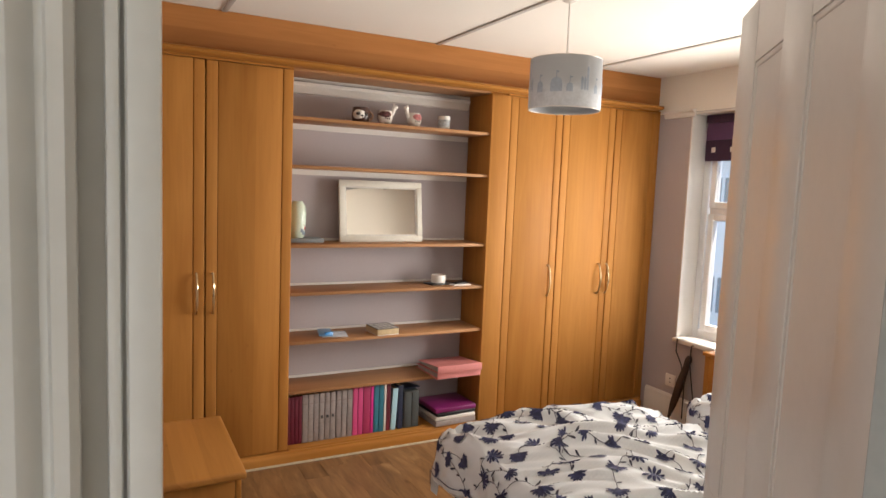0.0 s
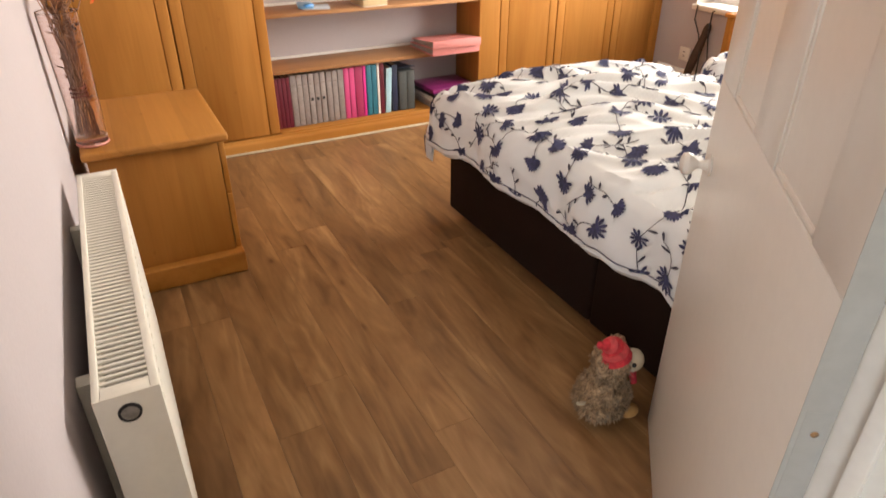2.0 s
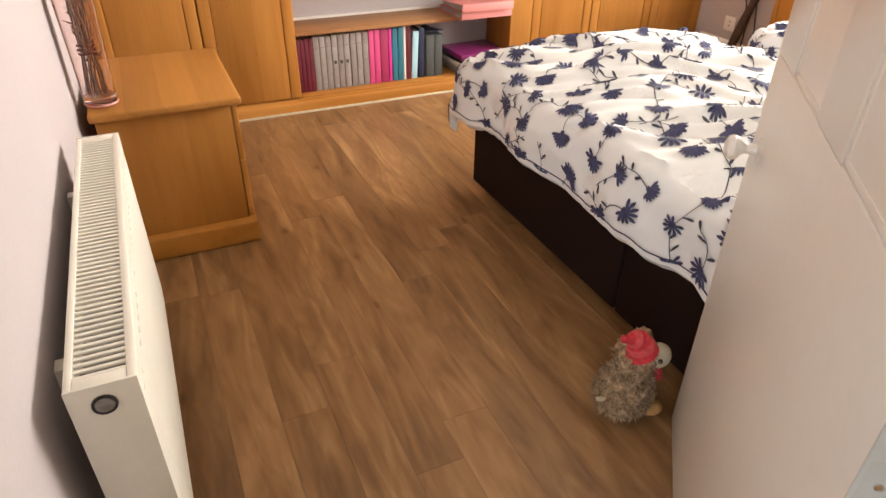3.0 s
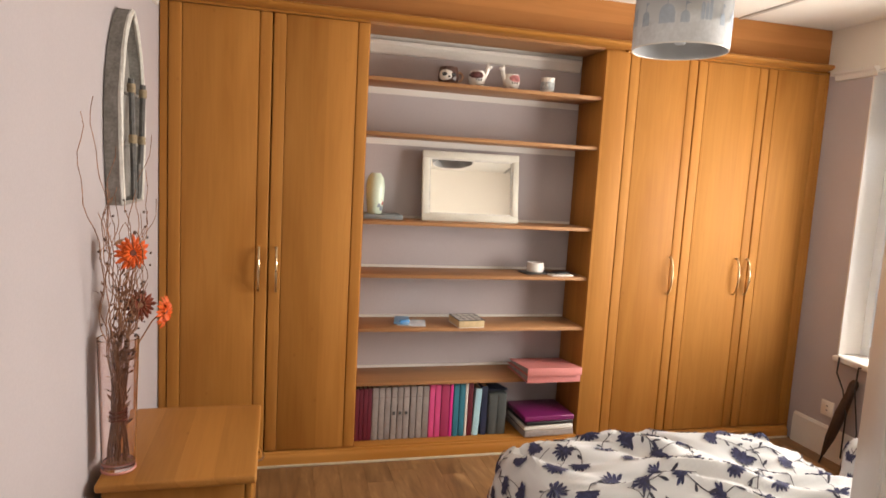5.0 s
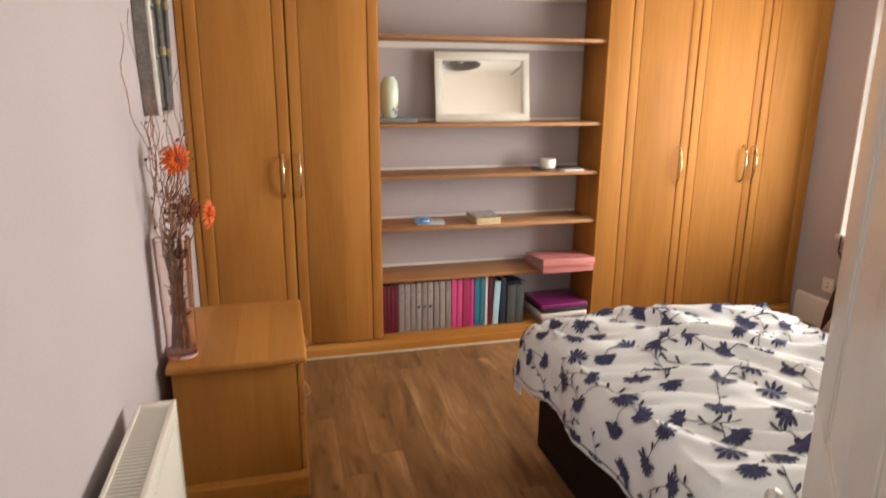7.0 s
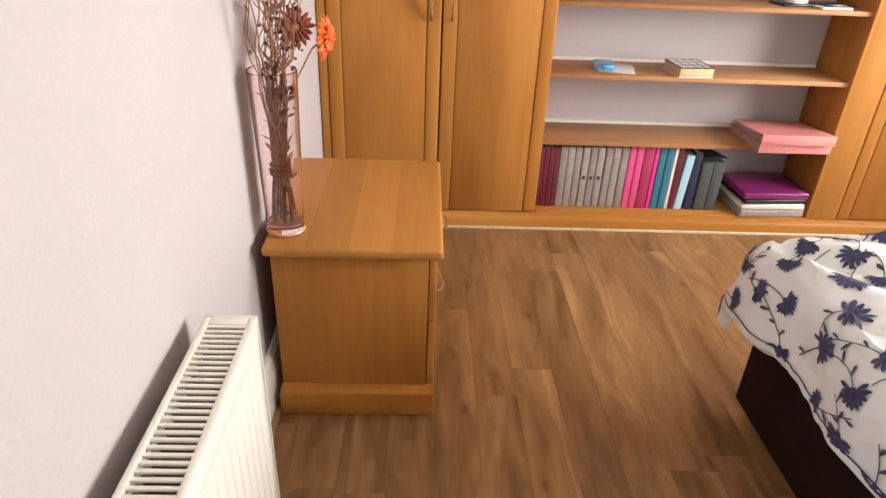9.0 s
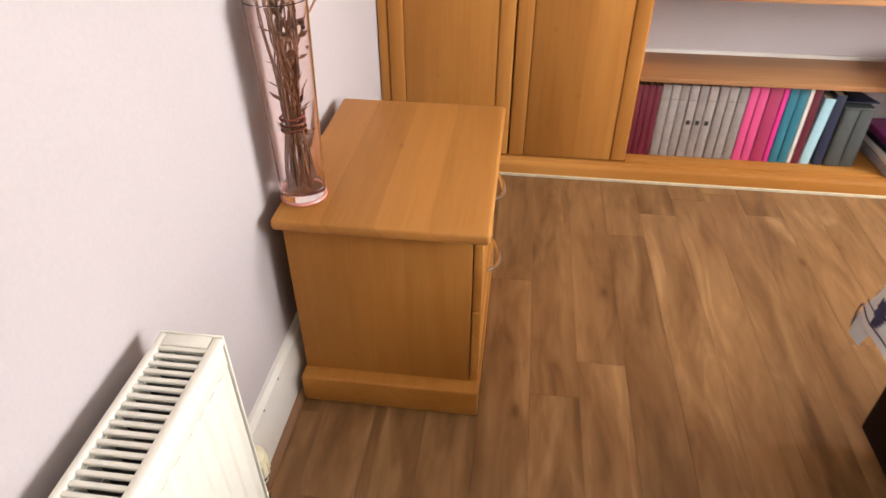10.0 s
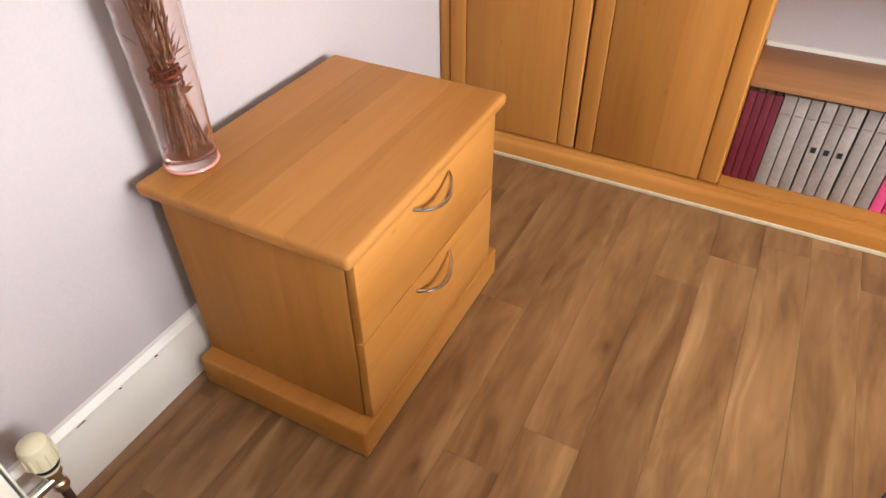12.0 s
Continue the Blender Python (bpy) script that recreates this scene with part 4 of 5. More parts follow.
def gerbera(at, facing, size, petals, heart, label):
    f = empty_thing("artificial_flower", at, label, "flower", "orange flowers in the vase")
    m = look(at, Vector(at) + Vector(facing)) @ pose(0, 0, 0, 0, 180, 0)
    rng = random.Random(int(at[2] * 1000))
    for ring, (n, ln) in enumerate(((17, size), (14, size * 0.72))):
        bm = bmesh.new()
        for i in range(n):
            th = i * math.tau / n + ring * 0.2 + rng.uniform(-0.06, 0.06)
            q = ln * rng.uniform(0.88, 1.06)
            rows = []
            for fr, w, h in ((0.12, 0.05, 0.004), (0.45, 0.105, 0.010 + ring * 0.004), (0.8, 0.11, 0.008 + ring * 0.006), (1.0, 0.02, 0.0)):
                c = Vector((math.cos(th), math.sin(th), 0))
                sd = Vector((-math.sin(th), math.cos(th), 0))
                rows.append([m @ (c * q * fr + sd * w * ln * e + Vector((0, 0, h + 0.004 * ring - 0.003 * abs(e)))) for e in (-1, 0, 1)])
            vr = [[bm.verts.new(p) for p in r] for r in rows]
            for r0, r1 in zip(vr, vr[1:]):
                for k in (0, 1):
                    bm.faces.new((r0[k], r0[k + 1], r1[k + 1], r1[k]))
        part("petals", bm, petals, f)
    part("heart", moved(lathe([(0.0, 0.012), (size * 0.16, 0.012), (size * 0.24, 0.006), (size * 0.25, 0.0)], n=16), m), heart, f, "dark flower centre")
    end = Vector((0.074, 2.468, 0.80))
    a = Vector(at)
    part("stem", tube([a, a.lerp(end, 0.25) + Vector((0, 0, 0.03)), Vector((end.x + 0.35 * (a.x - end.x), end.y + 0.35 * (a.y - end.y), a.z - 0.10)), Vector((end.x + 0.1 * (a.x - end.x), end.y + 0.1 * (a.y - end.y), a.z - 0.17)), end], 0.0024, 6), TWIG, f)


dried_vase()
gerbera((0.105, 2.50, 1.207), (0.55, -0.8, 0.1), 0.056, ORANGE, RUST, "orange artificial daisy among the dried stems")
gerbera((0.115, 2.56, 1.035), (0.45, -0.85, 0.15), 0.052, RUST, TWIG, "rust-brown artificial daisy among the dried stems")
gerbera((0.178, 2.60, 1.005), (0.95, -0.25, -0.05), 0.052, ORANGE, RUST, "orange artificial daisy seen edge on")


# ---- boat-shaped wall ornament ----
def boat():
    yc, z0, z1, dp = 2.797, 1.340, 1.965, 0.050
    b = empty_thing("boat_ornament", (0.0, yc, z0), "grey weathered wooden rowing-boat ornament with two oars", "ornament")

    def half(f, k):
        return k * float(np.interp(f, [0, 0.15, 0.3, 0.5, 0.65, 0.78, 0.88, 0.95, 1], [0.15, 0.170, 0.183, 0.183, 0.166, 0.135, 0.096, 0.058, 0.012]))

    n = 22
    for s, nm in ((-1, "hull_side"), (1, "hull_side")):
        bm = bmesh.new()
        rows = []
        for i in range(n + 1):
            f = i / n
            z = z0 + (z1 - z0) * f
            w0, w1 = half(f, 0.97), half(f, 1.0)
            rows.append([bm.verts.new((x, yc + s * w, z)) for x, w in ((0.003, w0), (dp, w1), (dp, max(0, w1 - 0.012)), (0.003, max(0, w0 - 0.012)))])
        for r0, r1 in zip(rows, rows[1:]):
            for k in range(4):
                bm.faces.new((r0[k], r0[(k + 1) % 4], r1[(k + 1) % 4], r1[k]))
        bm.faces.new(rows[0])
        bmesh.ops.recalc_face_normals(bm, faces=bm.faces[:])
        part(nm, bm, WEATHER, b)
        part("gunwale", tube([(dp, yc + s * max(0.003, half(i / n, 1.0) - 0.006), z0 + (z1 - z0) * i / n) for i in range(n + 1)], 0.0085, 6), RIM, b, "worn white gunwale")
    bm = bmesh.new()
    prev = None
    for i in range(n + 1):
        f = i / n
        w = half(f, 0.9)
        row = [bm.verts.new((0.012, yc - w, z0 + (z1 - z0) * f)), bm.verts.new((0.012, yc + w + 1e-4, z0 + (z1 - z0) * f))]
        if prev:
            bm.faces.new((prev[0], prev[1], row[1], row[0]))
        prev = row
    part("floor_board", bm, WEATHER, b)
    part("transom", box(0.003, dp + 0.004, yc - 0.150, yc + 0.150, z0 - 0.003, z0 + 0.012, 0.002), WEATHER, b)
    part("bow_post", box(0.003, dp + 0.006, yc - 0.012, yc + 0.012, z1 - 0.02, z1 + 0.005, 0.003), WEATHER, b)
    for zz in (1.53, 1.70):
        w = half((zz - z0) / (z1 - z0), 0.95)
        part("seat", box(0.014, dp - 0.012, yc - w, yc + w, zz, zz + 0.012, 0.002), WEATHER, b)
    for s in (-1, 1):
        o = part("oar", joined(tube([(dp + 0.012, yc + s * 0.035, 1.365), (dp + 0.014, yc + s * 0.075, 1.58), (dp + 0.014, yc + s * 0.095, 1.74)], 0.0095, 8),
                               moved(box(-0.005, 0.005, -0.02, 0.02, -0.07, 0.05, 0.004), pose(dp + 0.012, yc + s * 0.04, 1.42, 0, 0, 0))), OAR, b, "dark grey wooden oar")
        for zz, yy in ((1.71, 0.0925), (1.55, 0.07)):
            part("rope_lashing", lathe([(0.0125, -0.014), (0.0135, -0.007), (0.0125, 0.0), (0.0135, 0.007), (0.0125, 0.014)], (dp + 0.014, yc + s * yy, zz), 12), ROPE, o, "rope lashing")


boat()


# ---- things on the shelves ----
S1, S2, S3, S4, S5, S6 = SHELF_TOPS
SB = 0.080
BLACKGLAZE = tint("black_glaze", (0.025, 0.02, 0.02), 0.25)
TAN = tint("tan_glaze", (0.36, 0.2, 0.12), 0.35)
PINKG = tint("pink_glaze", (0.6, 0.22, 0.22), 0.35, var=0.4, scale=60)
GREYBLUE = tint("grey_blue_glaze", (0.28, 0.34, 0.42), 0.35)


def ball(at, r, squash=(1, 1, 1), sub=2):
    bm = bmesh.new()
    bmesh.ops.create_icosphere(bm, subdivisions=sub, radius=1.0, matrix=Matrix.Translation(at) @ Matrix.Diagonal((r * squash[0], r * squash[1], r * squash[2], 1)))
    return bm


def loop_handle(x, y, z, sx, r=0.024, thick=0.006):
    return tube([(x + sx * r * 1.1 * math.sin(a), y, z + r * math.cos(a)) for a in [math.pi * k / 10 for k in range(11)]], thick, 8)


def mug_body(x, y, z, r, h, bulge=1.12):
    return lathe([(0.0, 0.0), (r * 0.8, 0.0), (r, h * 0.12), (r * bulge, h * 0.45), (r, h * 0.88), (r * 0.94, h), (r * 0.86, h), (r * 0.9, h * 0.85), (r * 0.9, h * 0.2), (0.0, h * 0.1)], (x, y, z), 26)
SLOTH = tint("dark_brown_glaze", (0.07, 0.03, 0.022), 0.35)


def animal_mug(x, y, z):
    m = empty_thing("animal_mug", (x, y, z), "dark brown novelty mug with a white animal face", "mug", "novelty mugs")
    part("body", mug_body(x, y, z, 0.049, 0.090), SLOTH, m)
    part("face", ball((x - 0.010, y - 0.022, z + 0.046), 0.042, (1.05, 0.84, 0.90), 3), CERAMIC, m, "white glazed face")
    part("handle", loop_handle(x + 0.049, y, z + 0.046, 1), TAN, m, "brown handle")
    for s in (-1, 1):
        part("eye_patch", ball((x - 0.010 + s * 0.022, y - 0.051, z + 0.049), 0.0125, (1.25, 0.5, 0.85), 2), BLACKGLAZE, m, "black eye patch")
        part("ear", ball((x - 0.008 + s * 0.032, y - 0.012, z + 0.084), 0.010, (1, 0.7, 0.7), 2), SLOTH, m)
    part("nose", ball((x - 0.010, y - 0.0565, z + 0.038), 0.0065, (1.3, 0.6, 0.8), 1), BLACKGLAZE, m, "black nose")
    part("dark_base", lathe([(0.036, 0.001), (0.0415, 0.011), (0.0435, 0.022), (0.0425, 0.022), (0.035, 0.001)], (x, y, z), 24), TAN, m, "brown glazed foot")


def llama_mug(x, y, z, s, cloth_mat):
    m = empty_thing("llama_mug", (x, y, z), "white llama-shaped mug with a patterned saddle blanket", "mug", "novelty mugs")
    part("body", mug_body(x, y, z + 0.012, 0.040, 0.072, 1.16), CERAMIC, m)
    for dx in (-0.02, 0.02):
        for dy in (-0.02, 0.02):
            part("leg", lathe([(0.0, 0.0), (0.008, 0.0), (0.01, 0.024), (0.0, 0.026)], (x + dx, y + dy, z), 10), CERAMIC, m)
    part("neck", tube([(x + s * 0.036, y - 0.004, z + 0.055), (x + s * 0.05, y - 0.006, z + 0.085), (x + s * 0.055, y - 0.008, z + 0.108)], [0.015, 0.0115, 0.0125], 12), CERAMIC, m)
    part("head", ball((x + s * 0.06, y - 0.012, z + 0.11), 0.0135, (1.35, 0.9, 0.85)), CERAMIC, m)
    for dy in (-0.007, 0.007):
        part("ear", lathe([(0.0, 0.0), (0.004, 0.0), (0.003, 0.012), (0.0, 0.017)], (x + s * 0.052, y - 0.008 + dy, z + 0.117), 8), CERAMIC, m)
    part("eye", ball((x + s * 0.063, y - 0.024, z + 0.113), 0.0022, sub=1), BLACKGLAZE, m, "black eye")
    part("saddle_blanket", lathe([(0.0405, 0.038), (0.0475, 0.046), (0.0475, 0.062), (0.0405, 0.078), (0.0395, 0.078), (0.0465, 0.058), (0.0395, 0.038)], (x - s * 0.003, y, z), 26, (0.86, 1.02)), cloth_mat, m, "patterned blanket in glaze")
    for k in range(3):
        part("tassel", ball((x - s * 0.003 + (k - 1) * 0.013, y - 0.0475, z + 0.036), 0.0045, (1, 0.6, 1.3), 1), BLACKGLAZE, m, "dark tassel")


animal_mug(1.362, 3.70, S1)
llama_mug(1.515, 3.70, S1, 1, tint("brown_patterned_glaze", (0.16, 0.05, 0.05), 0.35, var=0.6, scale=70))
llama_mug(1.705, 3.70, S1, -1, PINKG)
t = empty_thing("tumbler", (1.912, 3.70, S1), "small white ceramic tumbler with a grey print", "cup")
part("body", lathe([(0.0, 0.0), (0.033, 0.0), (0.035, 0.004), (0.038, 0.084), (0.036, 0.085), (0.033, 0.01), (0.0, 0.008)], (1.912, 3.70, S1), 26), CERAMIC, t)
part("print_band", lathe([(0.0364, 0.02), (0.0379, 0.062), (0.0374, 0.062), (0.0359, 0.02)], (1.912, 3.70, S1), 26, (1, 1)), tint("pale_print", (0.5, 0.53, 0.55), 0.4, var=0.35, scale=60), t, "pale grey print")


def deco_vase():
    x, y, z = 1.022, 3.78, S3 + 0.024
    b = whole("display_block", box(0.955, 1.16, 3.70, 3.845, S3 + 0.0005, S3 + 0.0235, 0.003), tint("blue_grey_box", (0.23, 0.255, 0.27), 0.7), "flat blue-grey block on the shelf", "box")
    v = empty_thing("china_vase", (x, y, z), "pale green glazed vase with a pink and blue flower", "vase")
    part("body", lathe([(0.0, 0.0), (0.034, 0.0), (0.038, 0.006), (0.047, 0.08), (0.049, 0.14), (0.043, 0.185), (0.03, 0.205), (0.026, 0.212), (0.022, 0.21), (0.03, 0.18), (0.0, 0.17)], (x, y, z), 32), tint("celadon_glaze", (0.60, 0.70, 0.58), 0.2), v)
    for dx, dz, r, m in ((0.026, 0.03, 0.012, GREYBLUE), (0.014, 0.045, 0.011, GREYBLUE), (0.03, 0.058, 0.011, PINKG), (0.024, 0.075, 0.007, PINKG)):
        part("painted_flower", ball((x + dx, y - math.sqrt(max(0, 0.043 ** 2 - dx ** 2)) - 0.0005, z + dz), r, (0.9, 0.12, 1.1)), m, v, "painted flower")


deco_vase()


def framed_mirror():
    w, h, tk, bar = 0.545, 0.374, 0.022, 0.037
    at = pose(1.543, 3.745, S3 + 0.0005, -7.5, 0, 0)
    f = empty_thing("framed_mirror", (1.531, 3.70, S3), "small mirror in a worn white wooden frame, leaning back", "mirror")
    for a in (box(-w / 2, w / 2, 0, tk, 0, bar, 0.003), box(-w / 2, w / 2, 0, tk, h - bar, h, 0.003), box(-w / 2, -w / 2 + bar, 0.0006, tk - 0.001, bar, h - bar, 0.003), box(w / 2 - bar, w / 2, 0.0006, tk - 0.001, bar, h - bar, 0.003)):
        part("frame_bar", moved(a, at), FRAME, f)
    i = bar
    part("slip", moved(joined(box(-w / 2 + i, w / 2 - i, 0.006, 0.012, i, i + 0.008), box(-w / 2 + i, w / 2 - i, 0.006, 0.012, h - i - 0.008, h - i), box(-w / 2 + i, -w / 2 + i + 0.008, 0.0065, 0.012, i + 0.008, h - i - 0.008), box(w / 2 - i - 0.008, w / 2 - i, 0.0065, 0.012, i + 0.008, h - i - 0.008)), at), RIM, f, "worn pale inner slip")
    part("mirror_glass", moved(box(-w / 2 + i, w / 2 - i, 0.012, 0.016, i, h - i), at), MIRROR, f, "bright mirror glass", False)


framed_mirror()

# fourth shelf: a bowl on a tablet and papers
whole("tablet", moved(box(-0.085, 0.085, -0.055, 0.055, 0, 0.009, 0.003), pose(1.93, 3.72, S4 + 0.0005, 0, 0, 8)), BLACK, "thin black tablet lying on the shelf", "tablet")
whole("notepad", moved(box(-0.065, 0.065, -0.04, 0.04, 0, 0.008, 0.001), pose(2.045, 3.655, S4 + 0.0005, 0, 0, 4)), CERAMIC, "small white notepad lying on the shelf", "notepad")
whole("phone", moved(box(-0.045, 0.045, -0.03, 0.03, 0, 0.009, 0.003), pose(2.055, 3.665, S4 + 0.009, 0, 0, 10)), BLACK, "small black device on a notepad", "phone")
whole("white_pot", lathe([(0.0, 0.0), (0.044, 0.0), (0.047, 0.004), (0.047, 0.05), (0.045, 0.052), (0.043, 0.05), (0.042, 0.01), (0.0, 0.008)], (1.925, 3.72, S4 + 0.01), 30), CERAMIC, "small round white pot", "pot")

# fifth shelf: a packet and a thick book
CLEAR = tint("clear_film", (0.62, 0.66, 0.70), 0.15)
pk = empty_thing("stationery_packet", (1.22, 3.72, S5), "blue and clear plastic stationery packet", "packet")
part("film", moved(box(-0.075, 0.075, -0.07, 0.07, 0, 0.004, 0.001), pose(1.235, 3.71, S5 + 0.0005, 0, 0, -12)), CLEAR, pk, "clear plastic film")
part("blue_card", moved(box(-0.05, 0.03, -0.075, 0.075, 0, 0.013, 0.005), pose(1.195, 3.73, S5 + 0.005, 0, 0, -12)), tint("sky_blue_plastic", (0.16, 0.36, 0.62), 0.3), pk, "sky blue card")
part("blue_clip", moved(box(-0.028, 0.028, -0.014, 0.014, 0, 0.02, 0.008), pose(1.19, 3.675, S5 + 0.006, 0, 0, 14)), tint("bright_blue_plastic", (0.06, 0.28, 0.65), 0.25), pk, "bright blue clip")


def book(name, at, w, d, h, cover, label, pages=PAPER, group=""):
    """A closed book lying or standing: w across the pages' thickness, d along the spine's depth, h high; spine to -y."""
    b = empty_thing(name, at @ Vector((0, 0, 0)), label, "book", group)
    c = 0.0022
    part("cover", moved(joined(box(-w / 2, -w / 2 + c, 0, d, 0, h, 0.0007, 1), box(w / 2 - c, w / 2, 0, d, 0, h, 0.0007, 1), box(-w / 2, w / 2, -0.003, 0.0005, 0, h, 0.001, 2)), at), cover, b)
    part("page_block", moved(box(-w / 2 + c, w / 2 - c, 0.001, d - 0.004, 0.003, h - 0.003), at), pages, b, "cream page block")
    return b


bk = empty_thing("paperback", (1.535, 3.69, S5), "thick paperback with a black and white grid cover", "book")
at5 = pose(1.53, 3.675, S5 + 0.0005, 0, 0, 5)
part("page_block", moved(box(-0.072, 0.072, -0.08, 0.08, 0.003, 0.038, 0.001), at5), tint("aged_paper", (0.62, 0.47, 0.27), 0.8, var=0.12, scale=40), bk, "cream page edges")
part("back_cover", moved(box(-0.073, 0.073, -0.082, 0.082, 0, 0.003), at5), CERAMIC, bk)
part("front_cover", moved(box(-0.073, 0.073, -0.082, 0.082, 0.038, 0.041), at5), BLACK, bk)
for i in range(4):
    for j in range(3):
        part("cover_tile", moved(box(-0.066 + 0.034 * i, -0.041 + 0.034 * i, -0.074 + 0.052 * j, -0.037 + 0.052 * j, 0.041, 0.0416), at5), CERAMIC, bk, "white cover square")

# sixth shelf: two pink folders hanging over the edge
PINKF = tint("pink_card", (0.66, 0.235, 0.22), 0.6, var=0.06)
GREYPAGE = tint("grey_page_edges", (0.42, 0.38, 0.36), 0.8, var=0.2, scale=60)
for dz, rot, dy, tip, slope in ((0.0, 1, 0.015, 0.0, 3.0), (0.043, -1, -0.005, -3.0, 3.4)):
    w, d, hh = 0.312, 0.30, 0.042
    f = empty_thing("ring_binder", (2.0, 3.66, S6 + dz), "pink card ring binder lying flat on the shelf", "binder", "pink binders")
    at = pose(1.994, 3.655 + dy, S6 + 0.0005 + dz, 0, 0, rot) @ pose(0, -0.15, 0, tip, 0, 0) @ pose(0, 0.15, 0)
    part("cover", moved(joined(box(-w / 2, w / 2, -d / 2, d / 2, 0, 0.003, 0.001, 1), moved(box(-w / 2, w / 2, 0, d, -0.003, 0, 0.001, 1), pose(0, -d / 2, hh, -slope, 0, 0)), box(-w / 2, w / 2, -d / 2 - 0.002, -d / 2 + 0.001, 0, hh, 0.001, 2)), at), PINKF, f)
    part("paper_stack", moved(prism([(-d / 2 + 0.01, 0.004), (d / 2 - 0.01, 0.004), (d / 2 - 0.01, hh - 0.006 - d * math.tan(radians(slope))), (-d / 2 + 0.01, hh - 0.006)], 0, -w / 2 + 0.012, w / 2 - 0.012), at), GREYPAGE, f, "sheaf of paper")

# bottom: a row of standing books and files
MAROON = tint("maroon_cloth", (0.14, 0.009, 0.026), 0.6, var=0.15)
TAUPE = tint("taupe_spine", (0.30, 0.255, 0.24), 0.65, var=0.14, scale=20)
TAUPE2 = tint("pale_taupe_spine", (0.36, 0.31, 0.29), 0.65, var=0.14, scale=20)
HOT = tint("pink_spine", (0.70, 0.08, 0.25), 0.5)
ROSE = tint("dark_rose_spine", (0.40, 0.035, 0.12), 0.5)
NEON = tint("neon_pink_spine", (0.75, 0.04, 0.30), 0.45)
TEAL = tint("teal_spine", (0.03, 0.19, 0.27), 0.5)
LBLUE = tint("light_blue_spine", (0.42, 0.68, 0.78), 0.45)
NAVY = tint("navy_spine", (0.02, 0.03, 0.07), 0.5)
BOXG = tint("charcoal_board", (0.075, 0.085, 0.085), 0.6, var=0.12)
GILT = tint("dull_title_bar", (0.22, 0.17, 0.155), 0.5)
ROW = [(0.942, 0.963, 0.28, MAROON, "maroon"), (0.964, 0.985, 0.28, MAROON, "maroon"), (0.986, 1.008, 0.28, MAROON, "maroon"), (1.009, 1.030, 0.28, MAROON, "maroon"),
       (1.032, 1.065, 0.286, TAUPE, "taupe"), (1.067, 1.097, 0.286, TAUPE2, "taupe"), (1.099, 1.129, 0.286, TAUPE, "taupe"),
       (1.133, 1.163, 0.287, TAUPE2, "dotted taupe"), (1.166, 1.196, 0.287, TAUPE, "dotted taupe"), (1.199, 1.230, 0.287, TAUPE2, "dotted taupe"),
       (1.235, 1.266, 0.288, TAUPE, "taupe"), (1.269, 1.300, 0.288, TAUPE2, "taupe"), (1.303, 1.336, 0.288, TAUPE, "taupe"),
       (1.339, 1.368, 0.292, HOT, "pink"), (1.371, 1.402, 0.292, HOT, "pink"), (1.405, 1.450, 0.294, ROSE, "dark rose"),
       (1.453, 1.470, 0.291, NEON, "bright pink"), (1.473, 1.504, 0.294, TEAL, "teal"), (1.507, 1.538, 0.294, TEAL, "teal"), (1.540, 1.554, 0.297, CERAMIC, "white"),
       (1.556, 1.583, 0.294, MAROON, "maroon"), (1.592, 1.628, 0.262, LBLUE, "light blue"), (1.633, 1.666, 0.276, NAVY, "navy")]
for x0, x1, h, m, nm in ROW:
    lean = 3.0 if nm == "light blue" else 0.0
    at = pose((x0 + x1) / 2 - (0.008 if lean else 0), 3.635, SB + 0.0012, 0, lean, 0)
    b = book("book", at, x1 - x0 - 0.001, 0.21, h, m, "%s spined hardback volume standing on the lowest board" % nm, group="row of books")
    if nm.startswith("dotted"):
        part("spine_label", moved(box(-0.007, 0.007, -0.0045, -0.003, h * 0.47, h * 0.53, 0.0005, 1), at), BLACK, b, "small dark square label")
    if "taupe" in nm:
        part("spine_rule", moved(box(-(x1 - x0) * 0.36, (x1 - x0) * 0.36, -0.0042, -0.003, h * 0.80, h * 0.815), at), GILT, b, "dull title bar")
bf = empty_thing("box_file", (1.72, 3.64, SB), "charcoal box file standing at the end of the row", "box file")
part("case", joined(box(1.672, 1.776, 3.63, 3.86, SB + 0.001, SB + 0.235, 0.003)), BOXG, bf)
for k in range(2):
    part("spine_panel", box(1.676 + 0.051 * k, 1.722 + 0.051 * k, 3.626, 3.631, SB + 0.004, SB + 0.23, 0.002), BOXG, bf)
part("lid_flap", moved(box(-0.054, 0.054, -0.116, 0.116, 0.0, 0.004, 0.001), pose(1.727, 3.745, SB + 0.2375, -8, 0, 0)), NAVY, bf, "raised dark flap")
# stack of laptops and folders
STACK = [(0.0, 0.036, TAUPE2, "grey-white folder lying at the bottom of the stack", "folder", 0.30, 3.0), (0.037, 0.026, CERAMIC, "white folder lying in the stack", "folder", 0.295, 1.0), (0.064, 0.022, BLACK, "closed black laptop lying in the stack", "laptop", 0.29, 4.0), (0.087, 0.03, tint("purple_cover", (0.21, 0.020, 0.125), 0.3), "glossy purple folder on top of the stack", "folder", 0.30, 2.0)]
for dz, h, m, lab, cat, w, rot in STACK:
    whole("stacked_%s" % cat, moved(box(-w / 2, w / 2, -0.13, 0.13, 0, h - 0.001, 0.006, 3), pose(2.01, 3.70, SB + 0.0012 + dz, 0, 0, rot)), m, lab, cat, group="stack on the lowest board")


